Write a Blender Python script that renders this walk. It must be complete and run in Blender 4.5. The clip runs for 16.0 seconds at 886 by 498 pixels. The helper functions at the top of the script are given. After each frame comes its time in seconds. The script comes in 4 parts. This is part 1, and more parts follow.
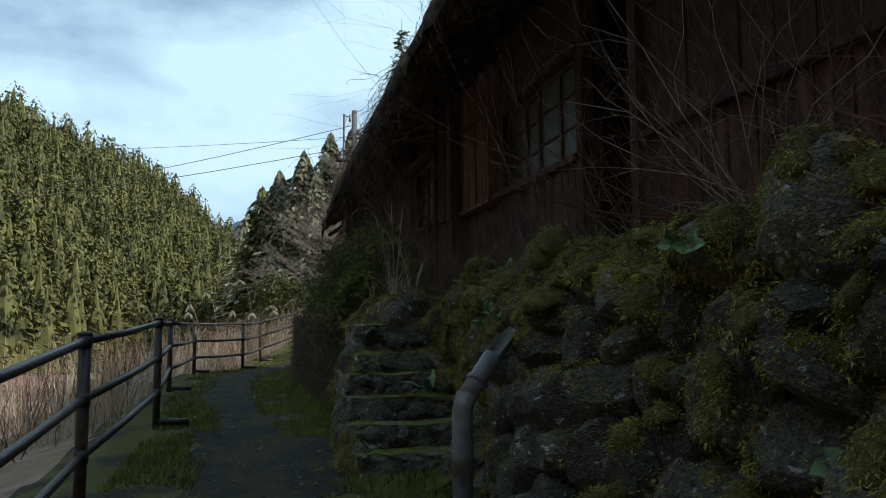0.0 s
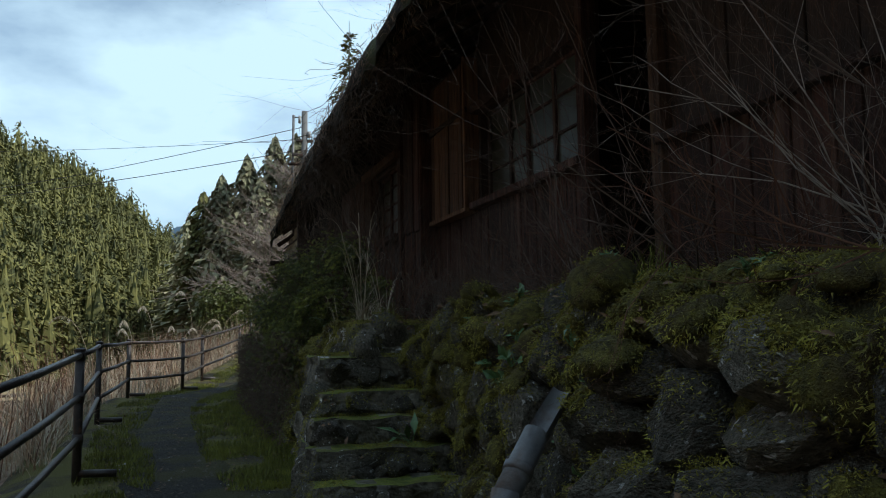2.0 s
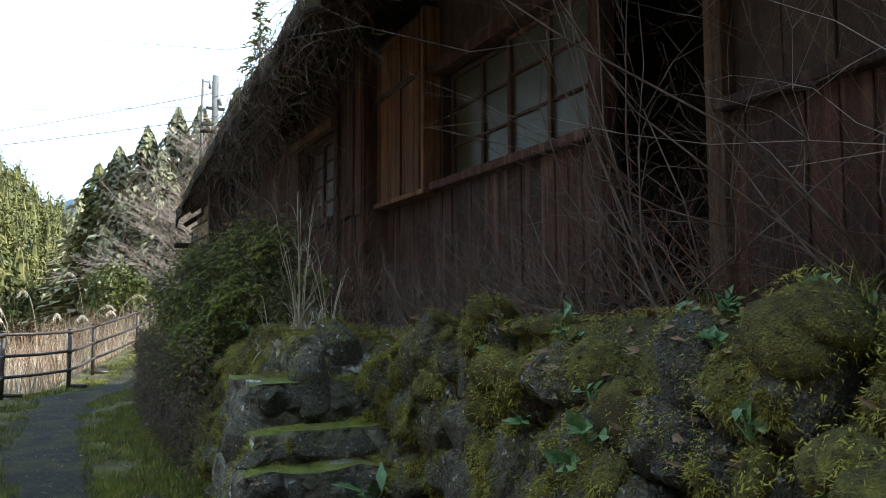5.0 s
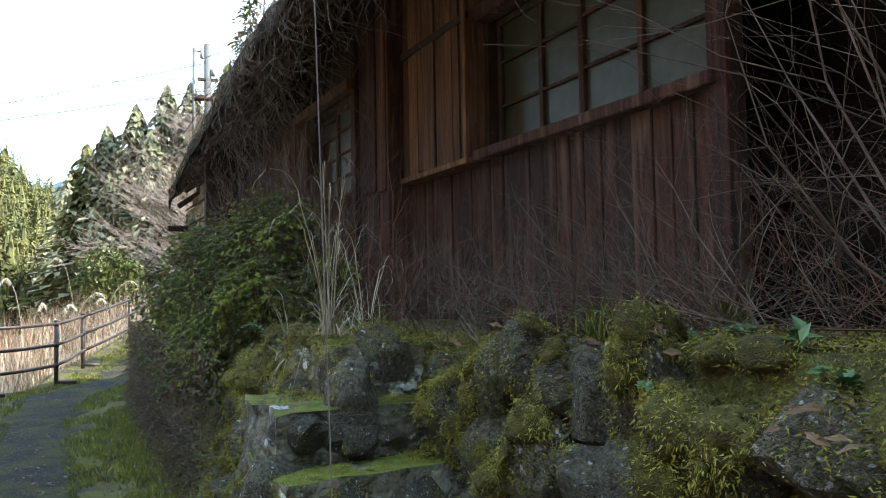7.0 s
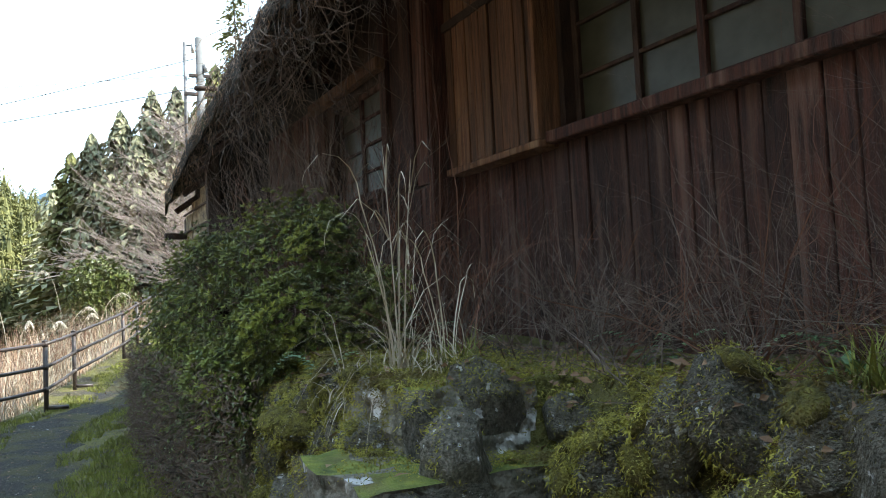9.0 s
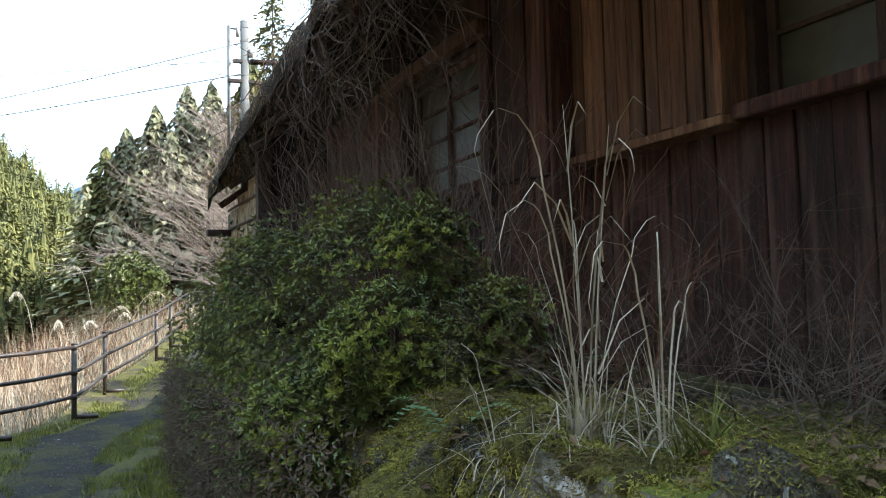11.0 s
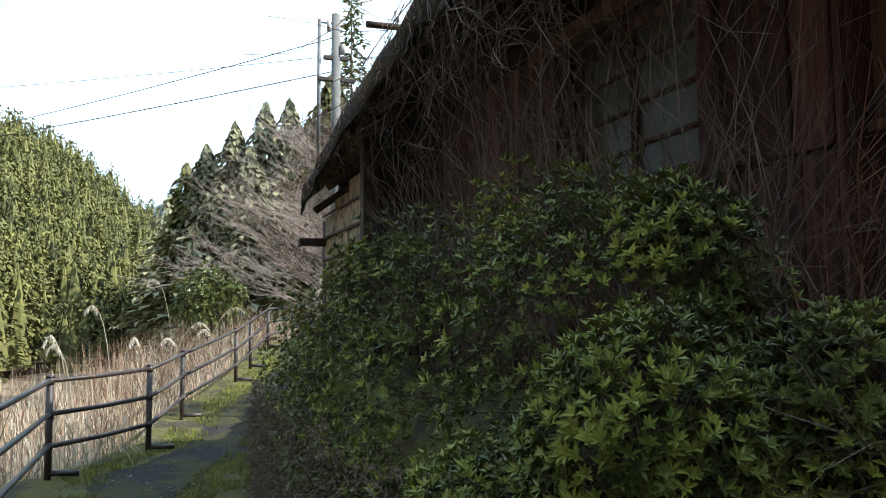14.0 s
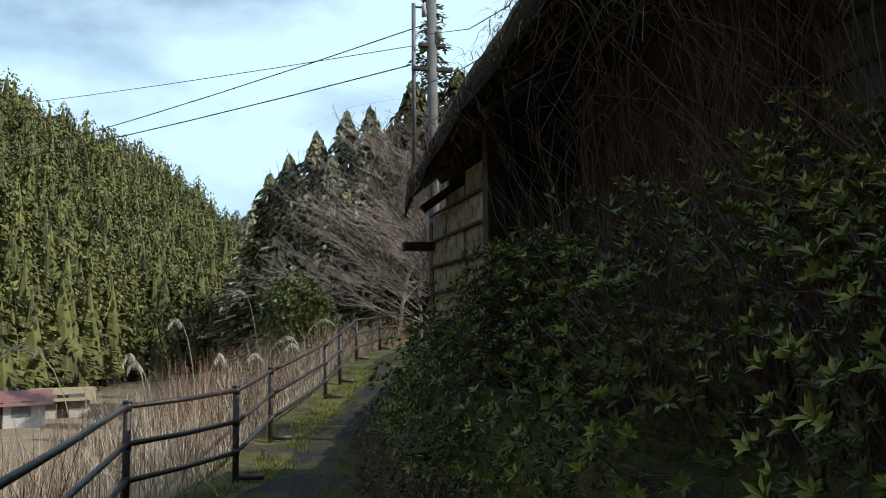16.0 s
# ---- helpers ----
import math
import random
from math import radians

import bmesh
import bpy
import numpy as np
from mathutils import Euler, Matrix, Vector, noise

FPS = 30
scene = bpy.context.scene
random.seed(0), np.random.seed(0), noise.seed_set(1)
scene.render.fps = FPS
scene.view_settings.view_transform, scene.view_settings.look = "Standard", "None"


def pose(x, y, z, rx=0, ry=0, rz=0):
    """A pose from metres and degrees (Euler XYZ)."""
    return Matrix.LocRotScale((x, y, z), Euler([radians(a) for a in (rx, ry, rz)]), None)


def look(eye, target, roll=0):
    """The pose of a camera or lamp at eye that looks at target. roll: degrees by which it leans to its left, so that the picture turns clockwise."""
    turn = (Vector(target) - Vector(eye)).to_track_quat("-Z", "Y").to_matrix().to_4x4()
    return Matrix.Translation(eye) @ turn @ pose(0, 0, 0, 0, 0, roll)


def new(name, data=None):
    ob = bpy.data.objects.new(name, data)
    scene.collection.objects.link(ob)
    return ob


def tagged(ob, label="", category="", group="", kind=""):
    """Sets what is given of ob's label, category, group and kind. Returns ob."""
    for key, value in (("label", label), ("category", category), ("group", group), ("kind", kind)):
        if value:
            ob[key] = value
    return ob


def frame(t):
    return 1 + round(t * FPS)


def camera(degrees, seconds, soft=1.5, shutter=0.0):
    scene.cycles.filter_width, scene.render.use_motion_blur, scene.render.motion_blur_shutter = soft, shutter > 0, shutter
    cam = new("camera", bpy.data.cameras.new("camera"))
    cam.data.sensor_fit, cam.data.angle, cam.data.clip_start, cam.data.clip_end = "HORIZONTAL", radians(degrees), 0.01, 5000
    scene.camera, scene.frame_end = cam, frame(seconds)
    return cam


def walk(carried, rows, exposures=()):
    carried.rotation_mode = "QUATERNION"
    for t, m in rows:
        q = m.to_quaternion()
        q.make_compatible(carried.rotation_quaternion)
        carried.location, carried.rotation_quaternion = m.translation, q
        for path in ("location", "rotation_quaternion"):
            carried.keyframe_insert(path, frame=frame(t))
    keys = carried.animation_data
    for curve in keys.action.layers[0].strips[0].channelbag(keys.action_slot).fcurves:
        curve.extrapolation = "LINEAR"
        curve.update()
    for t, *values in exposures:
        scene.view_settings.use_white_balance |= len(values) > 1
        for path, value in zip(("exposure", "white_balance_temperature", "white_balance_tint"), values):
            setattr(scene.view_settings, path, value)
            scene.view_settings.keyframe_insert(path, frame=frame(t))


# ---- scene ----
cam = camera(58.0, 16.0, soft=1.0)
PATH = [
    (0, (-0.23, -0.742, 1.078), (0.295, 1.177, 1.281), -0.4),
    (0.5, (-0.218, -0.497, 1.161), (0.297, 1.423, 1.387), -0.6),
    (1, (-0.219, -0.221, 1.194), (0.294, 1.696, 1.443), -0.0),
    (1.5, (-0.251, 0.066, 1.246), (0.342, 1.96, 1.49), -0.4),
    (2, (-0.21, 0.354, 1.286), (0.447, 2.231, 1.502), -0.8),
    (2.5, (-0.147, 0.633, 1.341), (0.52, 2.507, 1.548), -0.8),
    (3, (-0.123, 0.795, 1.384), (0.557, 2.666, 1.581), -0.6),
    (3.5, (-0.127, 1.016, 1.385), (0.574, 2.88, 1.57), 0.0),
    (4, (-0.137, 1.332, 1.431), (0.635, 3.168, 1.613), -0.2),
    (4.2, (-0.135, 1.418, 1.451), (0.676, 3.237, 1.623), -0.6),
    (6.3, (-0.042, 2.555, 1.607), (0.874, 4.326, 1.766), -0.3),
    (6.5, (-0.038, 2.656, 1.623), (0.887, 4.423, 1.766), -0.5),
    (7, (0.024, 2.976, 1.636), (0.913, 4.764, 1.746), -1.1),
    (7.5, (0.042, 3.242, 1.678), (0.88, 5.055, 1.779), -1.6),
    (8, (0.015, 3.56, 1.704), (0.856, 5.373, 1.797), -1.6),
    (8.5, (-0.004, 3.831, 1.73), (0.918, 5.602, 1.851), -2.5),
    (9, (0.042, 4.088, 1.735), (0.956, 5.864, 1.842), -2.9),
    (9.5, (0.094, 4.371, 1.788), (0.977, 6.163, 1.888), -3.3),
    (10, (0.102, 4.665, 1.812), (0.943, 6.478, 1.899), -2.6),
    (10.2, (0.083, 4.812, 1.82), (0.921, 6.626, 1.904), -2.2),
    (12.3, (0.081, 6.046, 1.854), (0.945, 7.841, 2.025), -1.4),
    (12.5, (0.073, 6.162, 1.861), (0.955, 7.95, 2.024), -1.9),
    (13, (0.101, 6.409, 1.868), (0.96, 8.21, 1.996), -2.3),
    (13.5, (0.142, 6.643, 1.888), (0.909, 8.484, 2.035), -1.7),
    (14, (0.129, 6.873, 1.882), (0.822, 8.742, 2.046), -0.6),
    (14.5, (0.078, 7.192, 1.904), (0.74, 9.07, 2.093), -0.8),
    (15, (0.118, 7.532, 1.925), (0.746, 9.421, 2.118), -1.1),
    (15.5, (0.147, 7.832, 1.94), (0.717, 9.737, 2.154), -0.9),
    (16, (0.135, 8.199, 1.959), (0.642, 10.125, 2.145), -0.8),
]
EXPOSURES = [(t, e, 6000, 5) for t, e in ((0.0, -0.3), (1.2, -0.3), (2.0, -0.3), (3.0, 0.0), (3.5, 0.3), (4.2, 0.7), (6.3, 1.65), (8.0, 1.7), (10.2, 1.6), (12.5, 1.35), (13.5, 1.25), (14.2, 0.85), (15.0, 0.2), (16.0, -0.2))]
walk(cam, [(t, look(eye, target, roll)) for t, eye, target, roll in PATH], EXPOSURES)

# ---- world and sun ----
SUN_ELEV, SUN_AZ = 40.0, 118.0  # azimuth clockwise from +y

world = bpy.data.worlds.new("sky")
scene.world = world
world.use_nodes = True
wn = world.node_tree.nodes
wl = world.node_tree.links
sky = wn.new("ShaderNodeTexSky")
sky.sky_type = "NISHITA"
sky.sun_disc = False
sky.sun_elevation = radians(SUN_ELEV)
sky.sun_rotation = radians(SUN_AZ)
sky.air_density = 1.0
sky.dust_density = 0.6
bg = wn["Background"]
bg.inputs["Strength"].default_value = 0.15
# soft white clouds over the blue, by direction in the sky
tc = wn.new("ShaderNodeTexCoord")
mp = wn.new("ShaderNodeMapping")
mp.inputs["Scale"].default_value = (1.0, 1.0, 2.2)
mp.inputs["Location"].default_value = (0.62, 0.1, 0.75)
cl = wn.new("ShaderNodeTexNoise")
cl.inputs["Scale"].default_value = 2.3
cl.inputs["Detail"].default_value = 7.0
cl.inputs["Roughness"].default_value = 0.52
cr = wn.new("ShaderNodeValToRGB")
cr.color_ramp.elements[0].position = 0.49
cr.color_ramp.elements[0].color = (0.36, 0.36, 0.36, 1)
cr.color_ramp.elements[1].position = 0.62
mx = wn.new("ShaderNodeMix")
mx.data_type = "RGBA"
mx.inputs["B"].default_value = (6.0, 7.6, 8.6, 1)
wl.new(tc.outputs["Generated"], mp.inputs["Vector"])
wl.new(mp.outputs["Vector"], cl.inputs["Vector"])
wl.new(cl.outputs["Fac"], cr.inputs["Fac"])
wl.new(cr.outputs["Color"], mx.inputs["Factor"])
wl.new(sky.outputs["Color"], mx.inputs["A"])
wl.new(mx.outputs["Result"], bg.inputs["Color"])

sun = new("sun", bpy.data.lights.new("sun", "SUN"))
sun.data.energy = 5.0
sun.data.angle = radians(0.5)
sun.data.color = (1.0, 0.93, 0.82)
_a, _e = radians(SUN_AZ), radians(SUN_ELEV)
sun_from = Vector((math.sin(_a) * math.cos(_e), math.cos(_a) * math.cos(_e), math.sin(_e)))
sun.matrix_world = look(sun_from * 60, (0, 0, 0))

# ---- materials ----


def surface(name, dark, light, scale=8.0, rough=0.9, bump=0.4, fine=60.0, patch=None, patch_scale=1.5, patch_at=(0.5, 0.6),
            vary=0.0, stretch=(1, 1, 1), metal=0.0, sheen=0.0, dist=0.02):
    """Grain between two colours, patches of a third, fine relief, and a random shade for each object."""
    m = bpy.data.materials.new(name)
    m.use_nodes = True
    n, l = m.node_tree.nodes, m.node_tree.links
    b = n["Principled BSDF"]
    b.inputs["Roughness"].default_value = rough
    b.inputs["Metallic"].default_value = metal
    co = n.new("ShaderNodeTexCoord")
    ma = n.new("ShaderNodeMapping")
    ma.inputs["Scale"].default_value = stretch
    l.new(co.outputs["Object"], ma.inputs["Vector"])
    if vary:
        ri = n.new("ShaderNodeObjectInfo")
        rm = n.new("ShaderNodeMath")
        rm.operation = "MULTIPLY"
        rm.inputs[1].default_value = 31.0
        l.new(ri.outputs["Random"], rm.inputs[0])
        l.new(rm.outputs["Value"], ma.inputs["Location"])
    no = n.new("ShaderNodeTexNoise")
    no.inputs["Scale"].default_value = scale
    no.inputs["Detail"].default_value = 8.0
    no.inputs["Roughness"].default_value = 0.65
    l.new(ma.outputs["Vector"], no.inputs["Vector"])
    ra = n.new("ShaderNodeValToRGB")
    ra.color_ramp.elements[0].position, ra.color_ramp.elements[1].position = 0.32, 0.68
    ra.color_ramp.elements[0].color = (*dark, 1)
    ra.color_ramp.elements[1].color = (*light, 1)
    l.new(no.outputs["Fac"], ra.inputs["Fac"])
    out = ra.outputs["Color"]
    if patch:
        pn = n.new("ShaderNodeTexNoise")
        pn.inputs["Scale"].default_value = patch_scale
        pn.inputs["Detail"].default_value = 5.0
        l.new(ma.outputs["Vector"], pn.inputs["Vector"])
        pr = n.new("ShaderNodeValToRGB")
        pr.color_ramp.elements[0].position, pr.color_ramp.elements[1].position = patch_at
        l.new(pn.outputs["Fac"], pr.inputs["Fac"])
        pm = n.new("ShaderNodeMix")
        pm.data_type = "RGBA"
        pm.inputs["B"].default_value = (*patch, 1)
        l.new(pr.outputs["Color"], pm.inputs["Factor"])
        l.new(out, pm.inputs["A"])
        out = pm.outputs["Result"]
    if vary:
        oi = n.new("ShaderNodeObjectInfo")
        mr = n.new("ShaderNodeMapRange")
        mr.inputs["To Min"].default_value, mr.inputs["To Max"].default_value = 1 - vary, 1 + vary
        hs = n.new("ShaderNodeHueSaturation")
        l.new(oi.outputs["Random"], mr.inputs["Value"])
        l.new(mr.outputs["Result"], hs.inputs["Value"])
        l.new(out, hs.inputs["Color"])
        out = hs.outputs["Color"]
    l.new(out, b.inputs["Base Color"])
    if bump:
        fn = n.new("ShaderNodeTexNoise")
        fn.inputs["Scale"].default_value = fine
        fn.inputs["Detail"].default_value = 4.0
        l.new(ma.outputs["Vector"], fn.inputs["Vector"])
        bu = n.new("ShaderNodeBump")
        bu.inputs["Strength"].default_value = bump
        bu.inputs["Distance"].default_value = dist
        l.new(fn.outputs["Fac"], bu.inputs["Height"])
        l.new(bu.outputs["Normal"], b.inputs["Normal"])
    return m


ROCK = surface("rock", (0.026, 0.024, 0.011), (0.2, 0.178, 0.145), 9, 0.9, 1.0, 22, (0.45, 0.44, 0.43), 5.0, (0.63, 0.67), 0.4, dist=0.045)
EARTH = surface("earth", (0.03, 0.022, 0.015), (0.10, 0.075, 0.05), 14, 1, 0.8, 50)
MOSS = surface("moss", (0.05, 0.07, 0.012), (0.2, 0.22, 0.03), 11, 1, 0.7, 120, (0.1, 0.075, 0.03), 2.5, (0.55, 0.68), 0.2)
WOOD_RED = surface("red_brown_wood", (0.010, 0.004, 0.003), (0.085, 0.029, 0.017), 5, 0.85, 0.7, 40, (0.15, 0.085, 0.062), 1.6, (0.54, 0.72), 0.45, (7, 7, 0.55))
WOOD_TAN = surface("tan_wood", (0.04, 0.017, 0.008), (0.21, 0.1, 0.045), 5, 0.8, 0.7, 40, (0.22, 0.13, 0.065), 1.5, (0.56, 0.72), 0.5, (7, 7, 0.55))
WOOD_OLD = surface("old_dark_wood", (0.014, 0.008, 0.006), (0.06, 0.034, 0.022), 5, 0.85, 0.5, 40, None, 2, (0.5, 0.6), 0.25, (3, 3, 1))
IRON = surface("brown_painted_iron", (0.018, 0.013, 0.012), (0.05, 0.035, 0.03), 20, 0.45, 0.25, 90, (0.12, 0.06, 0.035), 9, (0.62, 0.7), 0.15)


# ---- mesh helpers ----
def mesh_object(name, verts, faces, mat, smooth=False, parent=None):
    me = bpy.data.meshes.new(name)
    me.from_pydata([tuple(v) for v in verts], [], faces)
    me.update()
    if smooth:
        me.polygons.foreach_set("use_smooth", [True] * len(me.polygons))
    for one in (mat if isinstance(mat, (list, tuple)) else (mat,)):
        me.materials.append(one)
    ob = new(name, me)
    if parent:
        ob.parent = parent
    return ob


def box_data(lo, hi, bevel=0.006):
    bm = bmesh.new()
    bmesh.ops.create_cube(bm, size=1)
    for v in bm.verts:
        v.co = Vector([lo[i] + (v.co[i] + 0.5) * (hi[i] - lo[i]) for i in range(3)])
    if bevel:
        bmesh.ops.bevel(bm, geom=bm.edges[:], offset=bevel, segments=1, affect="EDGES")
    me = bpy.data.meshes.new("box")
    bm.to_mesh(me)
    bm.free()
    return me


def box(name, lo, hi, mat, parent=None, bevel=0.006):
    me = box_data(lo, hi, bevel)
    me.materials.append(mat)
    ob = new(name, me)
    if parent:
        ob.parent = parent
    return ob


def empty(name, x=0, y=0, z=0):
    ob = new(name)
    ob.location = (x, y, z)
    ob.empty_display_size = 0.1
    return ob


def tube(verts, faces, pts, radii, sides=6):
    """Adds a tapered tube along pts to the lists."""
    base = len(verts)
    pts = [Vector(p) for p in pts]
    side = None
    for i, p in enumerate(pts):
        d = (pts[min(i + 1, len(pts) - 1)] - pts[max(i - 1, 0)]).normalized()
        if side is None:
            side = d.orthogonal().normalized()
        side = (side - d * side.dot(d)).normalized()
        up = d.cross(side)
        r = radii[i] if isinstance(radii, (list, tuple)) else radii
        for k in range(sides):
            a = 2 * math.pi * k / sides
            verts.append(p + (side * math.cos(a) + up * math.sin(a)) * r)
    for i in range(len(pts) - 1):
        for k in range(sides):
            a, b = base + i * sides + k, base + i * sides + (k + 1) % sides
            faces.append((a, b, b + sides, a + sides))
    faces.append(tuple(base + k for k in range(sides))[::-1])
    faces.append(tuple(base + (len(pts) - 1) * sides + k for k in range(sides)))


# ---- the lie of the land ----
def curve(table, v):
    return float(np.interp(v, [a for a, b in table], [b for a, b in table]))


PATH_Z = [(-12, -0.7), (-1, -0.32), (2, -0.15), (4.4, 0.03), (7.5, 0.17), (11.6, 0.22), (17, 0.25), (20, 0.32), (23, 0.62), (25, 0.92), (28, 1.08), (34, 1.25), (60, 2.0)]
FENCE_X = [(-12, -1.3), (1.4, -1.15), (4.4, -1.02), (7.5, -0.84), (11.6, -0.98), (16.1, -0.79), (17.4, 0.18), (20, 0.67), (23, 1.78), (24.2, 2.2), (28, 3.1), (32, 4.4), (40, 8.5), (60, 20)]
WALL_X = [(-12, 1.0), (2, 1.05), (4.6, 1.25), (5.0, 1.5), (6.55, 1.5), (6.75, 1.12), (8.5, 1.0), (12, 1.02), (13.2, 1.06), (14.8, 1.25), (15.6, 1.45), (17, 2.0), (20, 2.7), (23, 3.7), (28, 5.6), (32, 7.2), (40, 12), (60, 24)]
TERRACE_Z = [(-12, 1.3), (2, 1.45), (4, 1.5), (6, 1.38), (9, 1.42), (14, 1.5), (20, 1.6), (30, 2.2), (60, 4)]


def land(x, y):
    pz = curve(PATH_Z, y)
    fx, wx = curve(FENCE_X, y), curve(WALL_X, y)
    if x < fx - 0.25:
        d = fx - 0.25 - x
        z = max(pz - 0.28 * min(d, 3.5) - 0.8 * max(0, d - 3.5), -4.6 - 0.004 * d) if d < 60 else -4.8
        return z + 0.06 * noise.noise((x * 0.9, y * 0.9, 0))
    if x <= wx:
        return pz + 0.025 * noise.noise((x * 2.5, y * 2.5, 3)) + 0.05 * max(0, (x - wx + 0.35) / 0.35) ** 2
    t = min(1, max(0, x - wx - 0.13) / 0.2)
    z = pz + (curve(TERRACE_Z, y) - pz) * t
    if x > 8:
        z += (0.7 if y < 22 else max(0.3, 0.7 - 0.03 * (y - 22))) * (min(x, 60) - 8)
    return z + 0.05 * noise.noise((x * 2, y * 2, 7)) * t


# ---- more materials ----
def plain(name, color, rough=0.6, metal=0.0, vary=0.0, spread=0.0):
    return surface(name, tuple(c * (1 - spread) for c in color), tuple(min(1, c * (1 + spread)) for c in color), 6, rough, 0.15, 50, None, 1, (0, 1), vary, (1, 1, 1), metal)


def leaf_material(name, dark, light, rough=0.5, scale=3.0):
    m = surface(name, dark, light, scale, rough, 0.0)
    n = m.node_tree.nodes
    b = n["Principled BSDF"]
    b.inputs["Subsurface Weight"].default_value = 0.0
    return m


LEAF = leaf_material("evergreen_leaf", (0.02, 0.032, 0.009), (0.175, 0.195, 0.045), 0.38, 7.0)
LEAF_YOUNG = leaf_material("young_evergreen_leaf", (0.055, 0.085, 0.014), (0.31, 0.32, 0.06), 0.4, 7.0)
LEAF_BROAD = leaf_material("broad_leaf", (0.04, 0.09, 0.03), (0.14, 0.24, 0.09), 0.45, 6.0)
GRASS = leaf_material("green_grass", (0.05, 0.058, 0.008), (0.24, 0.25, 0.035), 0.8, 4.0)
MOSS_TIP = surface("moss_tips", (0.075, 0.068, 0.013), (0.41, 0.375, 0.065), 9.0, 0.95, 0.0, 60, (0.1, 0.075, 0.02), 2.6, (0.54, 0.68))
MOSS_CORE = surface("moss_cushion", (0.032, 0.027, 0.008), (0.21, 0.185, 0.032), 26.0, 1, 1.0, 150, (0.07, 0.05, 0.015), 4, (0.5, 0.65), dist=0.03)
CEDAR = leaf_material("cedar_foliage", (0.02, 0.028, 0.008), (0.205, 0.19, 0.05), 0.8, 0.35)
CEDAR_GREY = leaf_material("cedar_foliage_greyer", (0.07, 0.072, 0.04), (0.33, 0.31, 0.175), 0.8, 0.8)
FIELD = surface("dry_field_grass", (0.13, 0.08, 0.055), (0.36, 0.26, 0.18), 3, 1, 0.6, 30, (0.2, 0.15, 0.08), 0.4, (0.45, 0.6))
STRAW = leaf_material("dry_straw", (0.24, 0.185, 0.12), (0.6, 0.53, 0.41), 0.8, 4.0)
STRAW_RED = leaf_material("reddish_straw", (0.2, 0.115, 0.07), (0.52, 0.36, 0.24), 0.8, 2.0)
PLUME = leaf_material("plume", (0.5, 0.43, 0.32), (0.75, 0.7, 0.6), 0.9, 9.0)
TWIG = leaf_material("dead_twig", (0.035, 0.022, 0.017), (0.17, 0.12, 0.095), 0.85, 7.0)
TWIG_PALE = leaf_material("pale_twig", (0.2, 0.165, 0.14), (0.45, 0.385, 0.33), 0.8, 4.0)
TWIG_PINK = leaf_material("pinkish_grey_twig", (0.15, 0.115, 0.1), (0.33, 0.26, 0.225), 0.85, 4.0)
VINE = leaf_material("grey_brown_vine", (0.045, 0.033, 0.026), (0.2, 0.152, 0.122), 0.85, 6.0)
TWIG_RED = leaf_material("reddish_stem", (0.06, 0.025, 0.015), (0.2, 0.09, 0.05), 0.8, 4.0)
LITTER = leaf_material("dead_leaf", (0.06, 0.03, 0.018), (0.26, 0.16, 0.09), 0.8, 6.0)
BARK = surface("bark", (0.05, 0.04, 0.03), (0.16, 0.13, 0.1), 8, 0.95, 0.8, 30, None, 1, (0, 1), 0, (1, 1, 0.3))
THATCH = surface("rotting_thatch", (0.008, 0.007, 0.005), (0.035, 0.027, 0.018), 9, 1, 1.0, 40, (0.05, 0.06, 0.015), 1.2, (0.55, 0.7))
ASPHALT = surface("worn_asphalt", (0.005, 0.0045, 0.004), (0.048, 0.043, 0.038), 38, 0.85, 1.0, 60, (0.055, 0.05, 0.016), 2.1, (0.46, 0.56), dist=0.05)
ASPHALT.node_tree.nodes["Principled BSDF"].inputs["Specular IOR Level"].default_value = 0.25
LEAF_DEAD = leaf_material("withered_leaf", (0.03, 0.02, 0.012), (0.13, 0.085, 0.05), 0.8, 6.0)
MOSSY_GROUND = surface("mossy_ground", (0.022, 0.018, 0.011), (0.07, 0.058, 0.034), 16, 1, 1.0, 70, (0.12, 0.11, 0.024), 1.5, (0.4, 0.52), dist=0.04)
GALV = surface("weathered_metal", (0.11, 0.11, 0.115), (0.24, 0.24, 0.25), 10, 0.55, 0.2, 60, (0.1, 0.06, 0.04), 6, (0.55, 0.7), 0, (1, 1, 1), 0.3)
CONCRETE = surface("concrete_pole", (0.11, 0.11, 0.11), (0.19, 0.19, 0.19), 4, 0.85, 0.2, 40)
PANEL_OLD = surface("weathered_board", (0.1, 0.075, 0.04), (0.36, 0.3, 0.18), 4, 0.85, 0.5, 30, (0.06, 0.045, 0.03), 3, (0.5, 0.66), 0.2, (1, 3, 3))
# near-black base colour stands in for shade in the recess and rooms
DEEP_SHADE = surface("deep_shade", (0.006, 0.005, 0.004), (0.02, 0.015, 0.012), 6, 1, 0.2)
PAINT_WHITE = plain("flaked_white_paint", (0.45, 0.43, 0.42), 0.8, 0, 0, 0.2)
ROOF_RED = plain("red_tin_roof", (0.22, 0.09, 0.08), 0.6, 0, 0, 0.2)
ROOF_TAN = plain("tan_roof", (0.28, 0.22, 0.12), 0.8, 0, 0, 0.2)
WALL_PALE = plain("pale_wall", (0.5, 0.47, 0.42), 0.9, 0, 0, 0.15)

